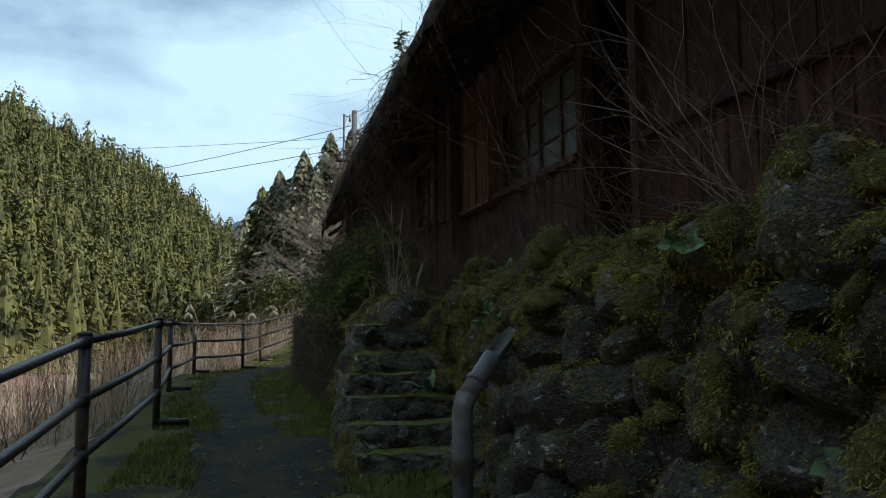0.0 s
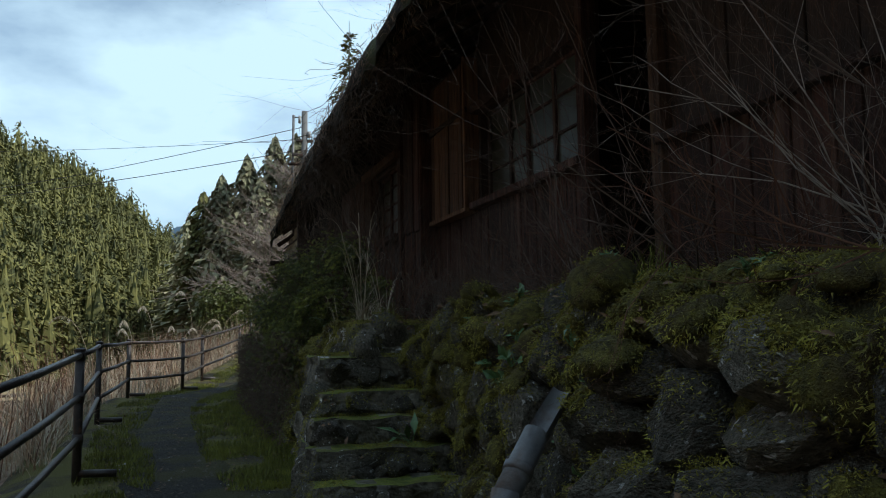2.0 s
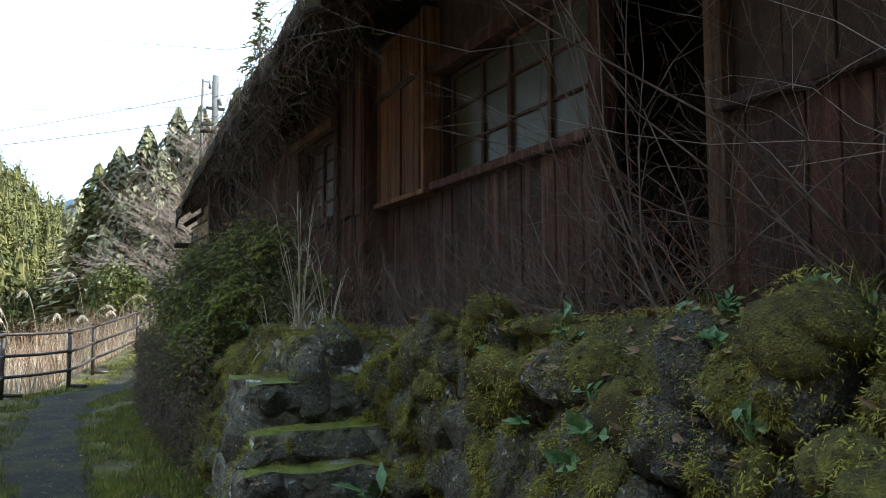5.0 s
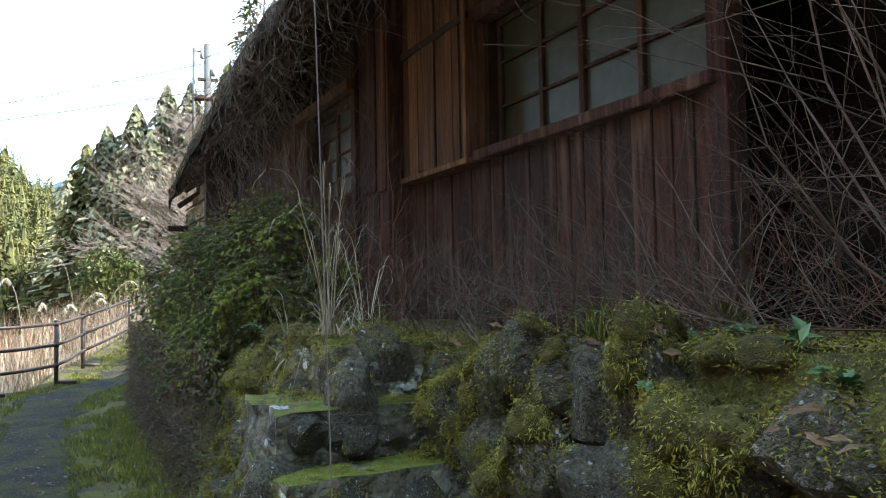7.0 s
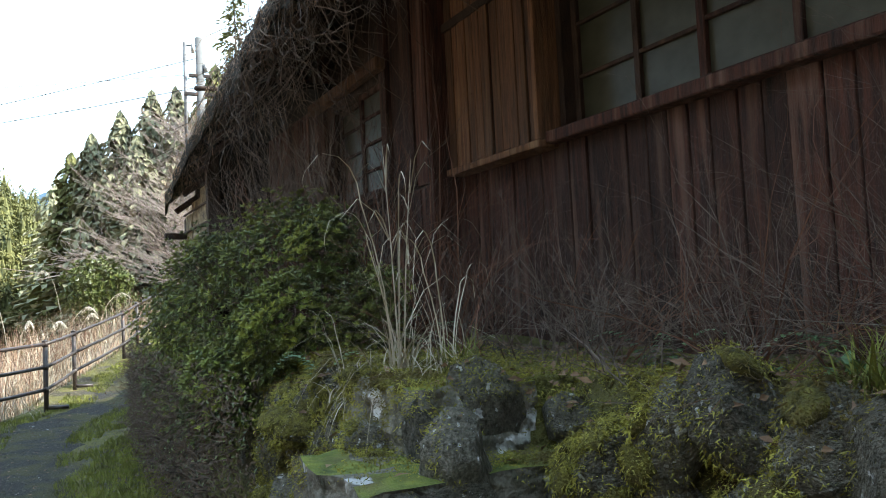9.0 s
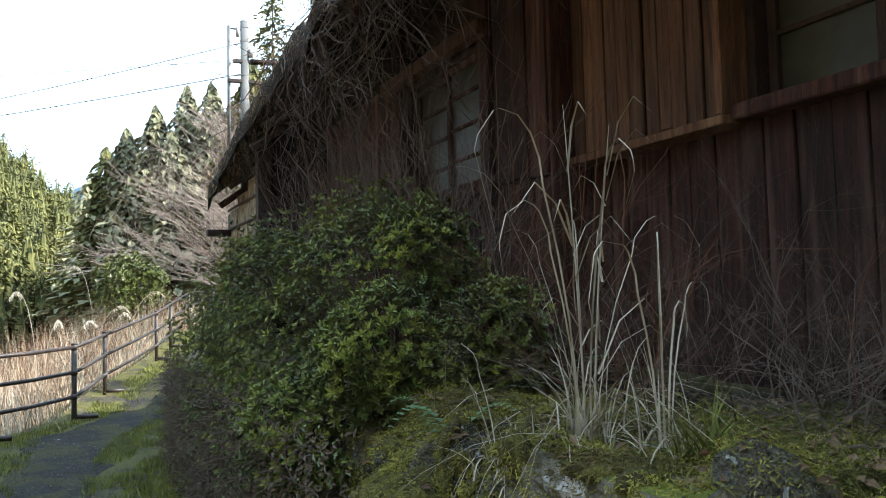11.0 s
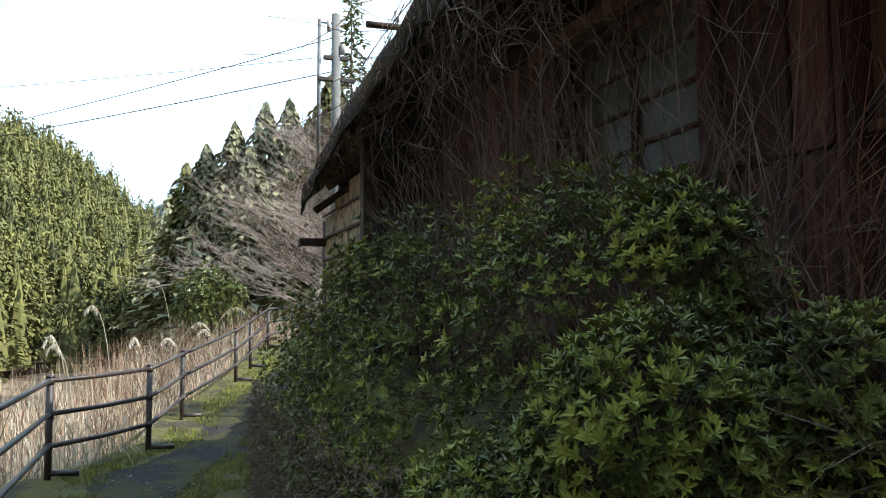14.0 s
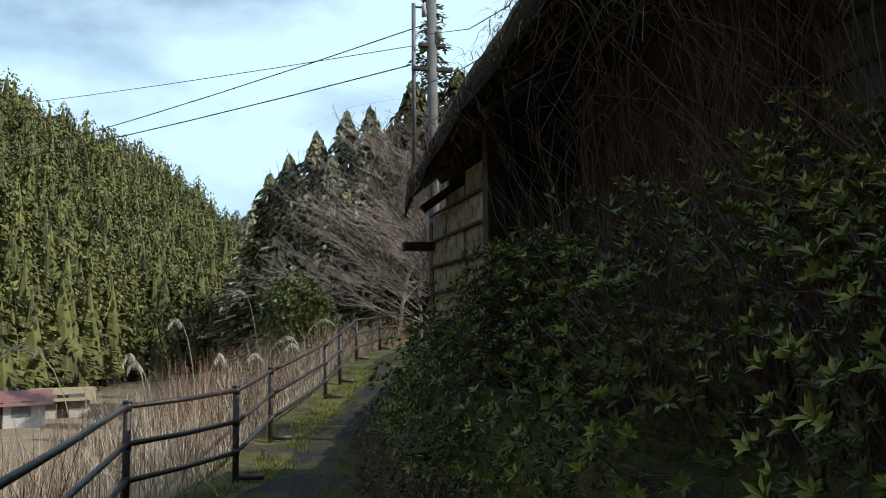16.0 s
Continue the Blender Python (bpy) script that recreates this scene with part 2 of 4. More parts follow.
FROSTED = bpy.data.materials.new("dusty_frosted_glass")
FROSTED.use_nodes = True
_b = FROSTED.node_tree.nodes["Principled BSDF"]
_n = FROSTED.node_tree.nodes.new("ShaderNodeTexNoise")
_n.inputs["Scale"].default_value = 3.0
_n.inputs["Detail"].default_value = 6.0
_r = FROSTED.node_tree.nodes.new("ShaderNodeValToRGB")
_r.color_ramp.elements[0].color = (0.016, 0.018, 0.010, 1)
_r.color_ramp.elements[1].color = (0.075, 0.08, 0.055, 1)
FROSTED.node_tree.links.new(_n.outputs["Fac"], _r.inputs["Fac"])
FROSTED.node_tree.links.new(_r.outputs["Color"], _b.inputs["Base Color"])
_b.inputs["Roughness"].default_value = 0.42
_b.inputs["Specular IOR Level"].default_value = 0.3
_b.inputs["Transmission Weight"].default_value = 0.15

rng = random.Random(11)


# ---- plant builders ----
def ribbon(V, F, pts, width, side=None):
    """A tapering flat blade along pts."""
    base = len(V)
    n = len(pts)
    for i, p in enumerate(pts):
        d = pts[min(i + 1, n - 1)] - pts[max(i - 1, 0)]
        s = side or d.cross(Vector((0, 0, 1)))
        if s.length < 1e-5:
            s = Vector((1, 0, 0))
        s = s.normalized() * width * 0.5 * (1 - (i / (n - 1)) ** 2 * 0.92)
        V.append(p - s)
        V.append(p + s)
    for i in range(n - 1):
        F.append((base + 2 * i, base + 2 * i + 1, base + 2 * i + 3, base + 2 * i + 2))


def blade(V, F, root, height, lean, width, droop=0.4, seg=4):
    a = rng.uniform(0, 6.283)
    d = Vector((math.cos(a), math.sin(a), 0))
    pts = []
    for i in range(seg + 1):
        t = i / seg
        pts.append(Vector(root) + d * lean * t ** 1.6 + Vector((0, 0, height * (t - droop * t ** 3 * lean / max(height, 0.01)))))
    ribbon(V, F, pts, width, Vector((-d.y, d.x, 0)))


def twig(V, F, p, d, length, r, depth, bend=0.35, kids=3, sides=3, sag=0.0):
    """A branching twig of thin tubes."""
    seg = 4 if depth > 0 else 2
    pts, rad = [Vector(p)], [r]
    d = Vector(d).normalized()
    for i in range(seg):
        d = (d + Vector((rng.uniform(-1, 1), rng.uniform(-1, 1), rng.uniform(-1, 1))) * bend * 0.5 - Vector((0, 0, sag))).normalized()
        pts.append(pts[-1] + d * length / seg)
        rad.append(r * (1 - 0.72 * (i + 1) / seg))
    tube(V, F, pts, rad, sides)
    if depth > 0:
        for k in range(kids):
            i = rng.randint(1, seg)
            a = (pts[i] - pts[i - 1]).normalized()
            b = (a + Vector((rng.uniform(-1, 1), rng.uniform(-1, 1), rng.uniform(-0.6, 0.9))) * 0.8).normalized()
            twig(V, F, pts[i], b, length * rng.uniform(0.4, 0.7), rad[i] * 0.65, depth - 1, bend, kids, sides, sag)


def leaf(V, F, p, d, length, width, normal=Vector((0, 0, 1))):
    """A folded leaf with a point."""
    d = Vector(d).normalized()
    s = d.cross(normal)
    s = s.normalized() if s.length > 1e-4 else Vector((1, 0, 0))
    up = s.cross(d)
    b = len(V)
    V += [p, p + d * length * 0.45 + s * width / 2 + up * width * 0.15, p + d * length - up * length * 0.12, p + d * length * 0.45 - s * width / 2 + up * width * 0.15, p + d * length * 0.5]
    F += [(b, b + 1, b + 4), (b + 1, b + 2, b + 4), (b + 2, b + 3, b + 4), (b + 3, b, b + 4)]


def small_leaf(V, F, p, d, length, width, normal):
    """A narrow leaf folded along its midrib, in two faces."""
    d = Vector(d).normalized()
    s = d.cross(normal)
    s = s.normalized() if s.length > 1e-4 else Vector((1, 0, 0))
    up = s.cross(d)
    b = len(V)
    V += [p, p + d * length * 0.55 + s * width / 2 + up * width * 0.2, p + d * length - up * length * 0.1, p + d * length * 0.55 - s * width / 2 + up * width * 0.2]
    F += [(b, b + 1, b + 2), (b, b + 2, b + 3)]


def rosette(V, F, p, axis, count, length, width):
    axis = Vector(axis).normalized()
    a = axis.orthogonal().normalized()
    c = axis.cross(a)
    o = rng.uniform(0, 6.28)
    for k in range(count):
        t = o + k * 2.4
        out = a * math.cos(t) + c * math.sin(t)
        d = out * rng.uniform(0.4, 0.9) + axis * rng.uniform(0.3, 1.1)
        small_leaf(V, F, p, d, length * rng.uniform(0.7, 1.15), width, axis)


# ---- ground ----
xs = [-600, -300, -180, -120, -80, -60, -45, -35, -28, -22, -17, -13, -10, -8, -6.5, -5.4, -4.5, -3.8, -3.2, -2.7, -2.3, -2]
xs += [round(-1.8 + 0.1 * i, 2) for i in range(72)] + [5.6, 6, 6.6, 7.4, 8.5, 10, 13, 18, 30, 60, 120, 300, 600]
ys = [-300, -120, -60, -30, -18, -12, -8, -5, -3] + [round(-2 + 0.15 * i, 2) for i in range(180)]
ys += [25.5, 26, 27, 28, 30, 32, 35, 40, 46, 55, 70, 100, 160, 300, 600, 1200]
V = [(x, y, land(x, y)) for y in ys for x in xs]
nx = len(xs)
F = [(j * nx + i, j * nx + i + 1, (j + 1) * nx + i + 1, (j + 1) * nx + i) for j in range(len(ys) - 1) for i in range(nx - 1)]
ground = mesh_object("ground", V, F, [MOSSY_GROUND, FIELD], True)
for p in ground.data.polygons:
    p.material_index = 1 if p.center.x < curve(FENCE_X, p.center.y) - 0.6 else 0
tagged(ground, "damp mossy earth with dry grass below the fence", "ground", kind="structure")

# worn asphalt strip in the middle of the path
V, F = [], []
steps = [-11 + 0.25 * i for i in range(200)]
cols = 9
for j, y in enumerate(steps):
    l = curve(FENCE_X, y) + 0.34 + 0.16 * noise.noise((0, y * 1.3, 1)) + 0.1 * noise.noise((0, y * 3.7, 1))
    r = curve(WALL_X, y) - 0.66 + 0.2 * noise.noise((0, y * 1.1, 5)) + 0.12 * noise.noise((0, y * 3.9, 5))
    for i in range(cols):
        x = l + (r - l) * i / (cols - 1)
        V.append((x, y, land(x, y) + (0.012 if 0 < i < cols - 1 else -0.02)))
for j in range(len(steps) - 1):
    for i in range(cols - 1):
        a = j * cols + i
        F.append((a, a + 1, a + cols + 1, a + cols))
tagged(mesh_object("path", V, F, ASPHALT, True), "narrow worn asphalt footpath, mossy and damp", "path", kind="structure")

# ---- fence ----
FENCE = [(-1.2, -1.6), (-1.15, 1.4), (-1.02, 4.4), (-0.84, 7.5), (-0.98, 11.6), (-0.79, 16.1), (0.18, 17.4), (0.67, 20), (1.78, 23), (2.2, 24.2), (3.1, 28), (4.4, 32), (6.3, 36)]
fence = tagged(empty("fence", *FENCE[0], 0), "brown painted iron pipe fence with three rails along the path", "fence")
V, F = [], []
tube(V, F, [(0, 0, -0.25), (0, 0, 1.03)], 0.036, 12)
tube(V, F, [(0, 0, 1.03), (0, 0, 1.05), (0, 0, 1.06)], [0.044, 0.044, 0.02], 12)
for h in (1.0, 0.66, 0.33):
    tube(V, F, [(0, 0, h - 0.04), (0, 0, h + 0.04)], 0.043, 12)
tube(V, F, [(0, 0, 0.06), (0.3, -0.02, 0.05)], 0.032, 8)
post_mesh = mesh_object("post", V, F, IRON, True, fence)
fz = [curve(PATH_Z, y) for x, y in FENCE]
for i, (x, y) in enumerate(FENCE):
    o = post_mesh if i == 0 else new("post", post_mesh.data)
    o.parent = fence
    o.location = (x - FENCE[0][0], y - FENCE[0][1], fz[i])
for h in (1.0, 0.66, 0.33):
    for i in range(len(FENCE) - 1):
        V, F = [], []
        a = Vector((*FENCE[i], fz[i] + h)) - Vector((*FENCE[0], 0))
        b = Vector((*FENCE[i + 1], fz[i + 1] + h)) - Vector((*FENCE[0], 0))
        mid = (a + b) / 2 - Vector((0, 0, 0.012))
        tube(V, F, [a, mid, b], 0.026, 10)
        mesh_object("rail", V, F, IRON, True, fence)

# ---- house ----
house = tagged(empty("house", 2.85, 8, 1.4), "abandoned old wooden house with plank walls and sagging overgrown roof", "house")
HO = Vector((2.85, 8, 1.4))


def hbox(name, lo, hi, mat, bevel=0.005, parent=house, origin=HO):
    return box(name, Vector(lo) - origin, Vector(hi) - origin, mat, parent, bevel)


EAVE_Z = [(-3, 4.15), (6.4, 4.0), (8.9, 3.83), (10.9, 3.66), (12.6, 3.5), (13.9, 3.3), (14.7, 3.1), (15.5, 2.9)]


def planks(x, y0, y1, z0, z1, width, mat, parent=house, thick=0.022, ztop=None):
    """Upright boards side by side on a wall that faces the path."""
    y = y0
    while y < y1 - 0.02:
        w = min(width * rng.uniform(0.85, 1.15), y1 - y)
        top = ztop(y + w / 2) if ztop else z1
        off = rng.uniform(-0.009, 0.009)
        hbox("plank", (x - thick + off, y + 0.005, z0 + rng.uniform(-0.02, 0.02)), (x + off, y + w - 0.005, top), mat, 0.003, parent)
        y += w


def eave(y):
    return curve(EAVE_Z, y)


# main body behind the boards, with openings for the windows
hbox("wall", (2.86, 5.7, 1.2), (3.0, 9.16, 2.58), WOOD_OLD)
hbox("wall", (2.62, 9.18, 1.2), (2.76, 15.3, 2.52), WOOD_OLD)
hbox("wall", (2.86, 7.9, 2.58), (3.0, 9.16, 4.3), WOOD_OLD)
hbox("wall", (2.62, 9.18, 2.52), (2.76, 9.86, 4.3), WOOD_OLD)
hbox("wall", (2.77, 9.17, 1.2), (3.0, 9.25, 4.3), WOOD_OLD)
hbox("wall", (2.86, 5.7, 3.62), (3.0, 7.9, 4.5), WOOD_OLD)
hbox("wall", (2.62, 9.86, 3.5), (2.76, 11.36, 4.3), WOOD_OLD)
hbox("wall", (2.62, 11.36, 2.52), (2.76, 15.3, 3.7), WOOD_OLD)
hbox("wall", (2.86, -3, 1.2), (3.0, 4.75, 2.5), WOOD_OLD)
hbox("wall", (2.86, -3, 3.55), (3.0, 4.75, 4.7), WOOD_OLD)
hbox("wall", (2.86, -3, 2.5), (3.0, 2.2, 3.55), WOOD_OLD)
# back of the recess and side of the bay, their shade painted near-black
hbox("wall", (3.7, 4.6, 1.2), (3.8, 5.9, 4.6), DEEP_SHADE)
hbox("wall", (2.0, 13.56, 1.3), (2.86, 13.63, 3.9), DEEP_SHADE)
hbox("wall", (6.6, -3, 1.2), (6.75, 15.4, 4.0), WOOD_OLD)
# unseen sheets above and below, added to keep daylight out of the rooms
hbox("unseen_ceiling", (3.0, -2.9, 4.3), (6.6, 11.0, 4.36), DEEP_SHADE)
hbox("unseen_ceiling", (2.0, 11.0, 3.64), (6.6, 13.55, 3.7), DEEP_SHADE)
hbox("floor", (3.0, -2.9, 1.3), (6.6, 15.3, 1.42), DEEP_SHADE)
for yy in (-3.0, 15.02):
    e = eave(yy)
    mesh_object("gable", [Vector(q) - HO for q in ((2.0, yy, 1.3), (6.7, yy, 1.3), (6.7, yy, e + 1.55), (5.2, yy, e + 2.6), (2.0, yy, e + 0.3),
                                                   (2.0, yy + 0.08, 1.3), (6.7, yy + 0.08, 1.3), (6.7, yy + 0.08, e + 1.55), (5.2, yy + 0.08, e + 2.6), (2.0, yy + 0.08, e + 0.3))],
                [(0, 1, 2, 3, 4), (9, 8, 7, 6, 5), (0, 5, 6, 1), (1, 6, 7, 2), (2, 7, 8, 3), (3, 8, 9, 4), (4, 9, 5, 0)], WOOD_OLD, False, house)
# posts and sills
hbox("post", (2.78, 5.6, 1.3), (2.9, 5.72, 4.4), WOOD_RED)
hbox("post", (2.8, 4.66, 1.3), (2.9, 4.78, 4.4), WOOD_TAN)
hbox("post", (2.54, 9.8, 1.35), (2.66, 9.92, 4.3), WOOD_RED)
hbox("post", (2.54, 11.3, 1.35), (2.66, 11.43, 4.2), WOOD_RED)
hbox("post", (1.86, 13.5, 1.6), (2.0, 13.62, 3.45), WOOD_OLD)
hbox("post", (1.9, 15.28, 1.6), (2.02, 15.4, 2.9), WOOD_OLD)
hbox("sill", (2.74, 5.66, 2.575), (2.92, 7.95, 2.645), WOOD_RED, 0.008)
hbox("sill", (2.76, 2.2, 2.5), (2.92, 4.7, 2.56), WOOD_RED, 0.008)
hbox("sill", (2.48, 9.92, 2.5), (2.68, 11.3, 2.575), WOOD_RED, 0.008)
hbox("lintel", (2.45, 9.76, 3.5), (2.535, 11.5, 3.6), WOOD_TAN, 0.008)
hbox("lintel", (2.76, 5.66, 3.58), (2.9, 7.95, 3.68), WOOD_RED, 0.008)
# weathered boards
planks(2.86, 5.72, 9.16, 1.32, 2.575, 0.155, WOOD_RED)
planks(2.86, -1.0, 4.66, 1.32, 2.5, 0.155, WOOD_RED)
planks(2.62, 9.18, 13.5, 1.35, 2.5, 0.17, WOOD_RED)
planks(2.62, 11.43, 13.5, 2.52, 4.0, 0.17, WOOD_RED)
planks(2.6, 9.18, 9.8, 2.52, 4.3, 0.19, WOOD_RED)
planks(2.86, 1.2, 2.2, 2.5, 4.1, 0.2, WOOD_RED)

hbox("board", (2.59, 9.137, 1.35), (2.86, 9.172, 4.2), WOOD_RED)
# shutter box of narrow boards
shutter = hbox("shutter_box", (2.74, 7.97, 2.6), (2.86, 9.12, 4.2), WOOD_OLD)
planks(2.735, 7.99, 9.12, 2.6, 4.15, 0.098, WOOD_TAN, parent=shutter, thick=0.018)
hbox("frame", (2.69, 7.94, 2.555), (2.86, 9.12, 2.6), WOOD_TAN, 0.005, shutter)
hbox("frame", (2.69, 7.94, 2.6), (2.86, 7.985, 4.2), WOOD_TAN, 0.005, shutter)
hbox("frame", (2.7, 7.94, 3.6), (2.735, 9.12, 3.66), WOOD_OLD, 0.005, shutter)


def window(x, y0, y1, z0, z1, ny, nz, mat, rail=0.035, glass_x=0.02):
    """Sliding sash with glazing bars; each pane a sheet of dusty glass."""
    e = hbox("window", (x - 0.02, y0, z0), (x + 0.03, y0 + 0.05, z1), mat, 0.004)
    hbox("frame", (x - 0.02, y1 - 0.05, z0), (x + 0.03, y1, z1), mat, 0.004, e)
    hbox("frame", (x - 0.022, y0, z0), (x + 0.028, y1, z0 + 0.05), mat, 0.004, e)
    hbox("frame", (x - 0.022, y0, z1 - 0.05), (x + 0.028, y1, z1), mat, 0.004, e)
    for i in range(1, ny):
        yy = y0 + (y1 - y0) * i / ny
        w = 0.045 if i == ny // 2 else rail * 0.5
        hbox("glazing_bar", (x - 0.018, yy - w / 2, z0), (x + 0.024, yy + w / 2, z1), mat, 0.003, e)
    for k in range(1, nz):
        zz = z0 + (z1 - z0) * k / nz
        hbox("glazing_bar", (x - 0.016, y0, zz - rail / 3), (x + 0.022, y1, zz + rail / 3), mat, 0.003, e)
    for i in range(ny):
        for k in range(nz):
            a, b = y0 + (y1 - y0) * i / ny, y0 + (y1 - y0) * (i + 1) / ny
            c, d = z0 + (z1 - z0) * k / nz, z0 + (z1 - z0) * (k + 1) / nz
            g = hbox("pane", (x + 0.008, a + 0.004, c + 0.004), (x + 0.013, b - 0.004, d - 0.004), FROSTED, 0, e)
    return e


window(2.9, 5.74, 6.85, 2.645, 3.6, 2, 3, WOOD_RED)
window(2.96, 6.8, 7.9, 2.645, 3.6, 2, 3, WOOD_OLD)
planks(2.9, 2.2, 4.66, 2.56, 3.6, 0.3, WOOD_OLD)
window(2.66, 9.92, 10.62, 2.575, 3.5, 1, 4, WOOD_RED)
window(2.72, 10.56, 11.3, 2.575, 3.5, 1, 4, WOOD_OLD)
# backing walls behind the panes, indoor darkness put into their colour
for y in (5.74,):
    hbox("wall", (4.2, y, 1.4), (4.25, y + 2.4, 4.4), DEEP_SHADE)
hbox("wall", (4.2, 9.4, 1.4), (4.25, 12.2, 3.6), DEEP_SHADE)

# end bay of weathered horizontal boards
for k in range(7):
    z = 2.0 + 0.235 * k
    for y0, y1 in ((13.64, 14.22), (14.25, 14.8), (14.83, 15.3)):
        top = min(z + 0.225, eave(y1) - 0.02)
        if top - z > 0.05:
            o = rng.uniform(0, 0.015)
            hbox("board", (1.9 + o, y0, z), (1.925 + o, y1, top), PANEL_OLD if rng.random() < 0.8 else WOOD_OLD, 0.004)
    hbox("batten", (1.875, 13.62, z - 0.012), (1.9, 15.3, z + 0.012), WOOD_OLD, 0.004) if z < 2.95 else None
hbox("wall", (1.96, 13.62, 1.5), (2.03, 15.3, 2.85), WOOD_OLD)
hbox("beam", (1.62, 15.2, 2.62), (1.9, 15.3, 2.7), WOOD_OLD)
V, F = [], []
tube(V, F, [Vector((1.46, 11.86, 3.8)) - HO, Vector((1.8, 11.95, 3.84)) - HO], 0.024, 8)
mesh_object("pole_end", V, F, WOOD_OLD, True, house)

# sagging roof with a thick uneven edge
V, F = [], []
ry = [-3.4 + 0.2 * i for i in range(96)]
rx = [1.62, 1.6, 1.68, 2.0, 2.6, 3.4, 4.3, 5.2, 6.1, 7.4]
rows_n = len(rx)
for j, y in enumerate(ry):
    y = min(y, 15.15)
    e = eave(y)
    for i, x in enumerate(rx):
        rise = 0.72 * (min(x, 5.2) - 1.6) - (0.72 * (x - 5.2) if x > 5.2 else 0)
        z = e + rise + (0.13 if i < 4 and y < 11.5 else 0.05) * noise.noise((x * 2, y * 1.7, 0)) + 0.04 * noise.noise((x * 5, y * 6, 0)) + (0.0, 0.1, 0.2, 0.2, 0.2, 0.2, 0.2, 0.2, 0.2, 0.2)[i]
        V.append(Vector((x + 0.06 * noise.noise((y * 3, i, 2)), y, z)) - HO)
top = len(V)
for j, y in enumerate(ry):
    y = min(y, 15.15)
    for i, x in enumerate(rx):
        p = V[j * rows_n + i]
        V.append(p - Vector((-0.02 if i == 0 else 0, 0, 0.02 if i == 0 else 0.16)))
for j in range(len(ry) - 1):
    for i in range(rows_n - 1):
        a = j * rows_n + i
        F.append((a, a + 1, a + rows_n + 1, a + rows_n))
        F.append((top + a, top + a + rows_n, top + a + rows_n + 1, top + a + 1))
    a = j * rows_n
    F.append((a, a + rows_n, top + a + rows_n, top + a))
    a += rows_n - 1
    F.append((a, top + a, top + a + rows_n, a + rows_n))
for i in range(rows_n - 1):
    F.append((i, top + i, top + i + 1, i + 1))
    a = (len(ry) - 1) * rows_n + i
    F.append((a, a + 1, top + a + 1, top + a))
mesh_object("roof", V, F, THATCH, True, house)
for k in range(30):
    y = -2.5 + k * 0.6
    V, F = [], []
    e = eave(y) - 0.1
    tube(V, F, [Vector((1.72, y, e)) - HO, Vector((4.0, y, e + 0.72 * 2.28 - 0.02)) - HO], 0.04, 6)
    mesh_object("rafter", V, F, WOOD_OLD, True, house)


# ---- retaining wall of rough stones ----
from mathutils.bvhtree import BVHTree


def rock_data(seed, cuts=9, sub=2):
    r = random.Random(seed)
    bm = bmesh.new()
    bmesh.ops.create_icosphere(bm, subdivisions=sub, radius=1)
    planes = []
    for k in range(cuts):
        n = Vector((r.uniform(-1, 1), r.uniform(-1, 1), r.uniform(-1, 1))).normalized()
        planes.append((n, r.uniform(0.55, 0.85)))
    for v in bm.verts:
        for n, d in planes:
            over = v.co.dot(n) - d
            if over > 0:
                v.co -= n * over
        v.co *= 1 + 0.14 * noise.noise(v.co * 2.2 + Vector((seed, 0, 0)))
    me = bpy.data.meshes.new("stone")
    bm.to_mesh(me)
    bm.free()
    me.materials.append(ROCK)
    return me


STONES = [rock_data(s) for s in range(9)]
wall = tagged(empty("retaining_wall"), "mossy dry stone retaining wall beside the path", "wall", kind="structure")
stone_tris, stone_verts = [], []


def add_stone(parent, m, data):
    o = new("stone", data)
    o.parent = parent
    o.matrix_basis = m
    base = len(stone_verts)
    stone_verts.extend(m @ v.co for v in data.vertices)
    stone_tris.extend(tuple(base + i for i in p.vertices) for p in data.polygons)
    return o


y = -1.6
while y < 8.7:
    w = rng.uniform(0.2, 0.42)
    z = curve(PATH_Z, y) - 0.02
    top = curve(TERRACE_Z, y) - 0.17
    while z < top - 0.04:
        h = rng.uniform(0.16, 0.36)
        s = (z + h / 2 - curve(PATH_Z, y)) / (top - curve(PATH_Z, y))
        x = curve(WALL_X, y) + 0.2 * min(1, s) + rng.uniform(-0.02, 0.08)
        if not (4.9 < y < 6.6 and s < 0.4):
            m = Matrix.LocRotScale((x + 0.05, y + rng.uniform(-0.06, 0.06), z + h / 2), Euler((rng.uniform(-0.3, 0.3), rng.uniform(-0.3, 0.3), rng.uniform(0, 6.3))),
                                   (w * 0.62, w * 0.62, h * 0.66))
            add_stone(wall, m, rng.choice(STONES))
        z += h * 0.92
    y += w * 0.85

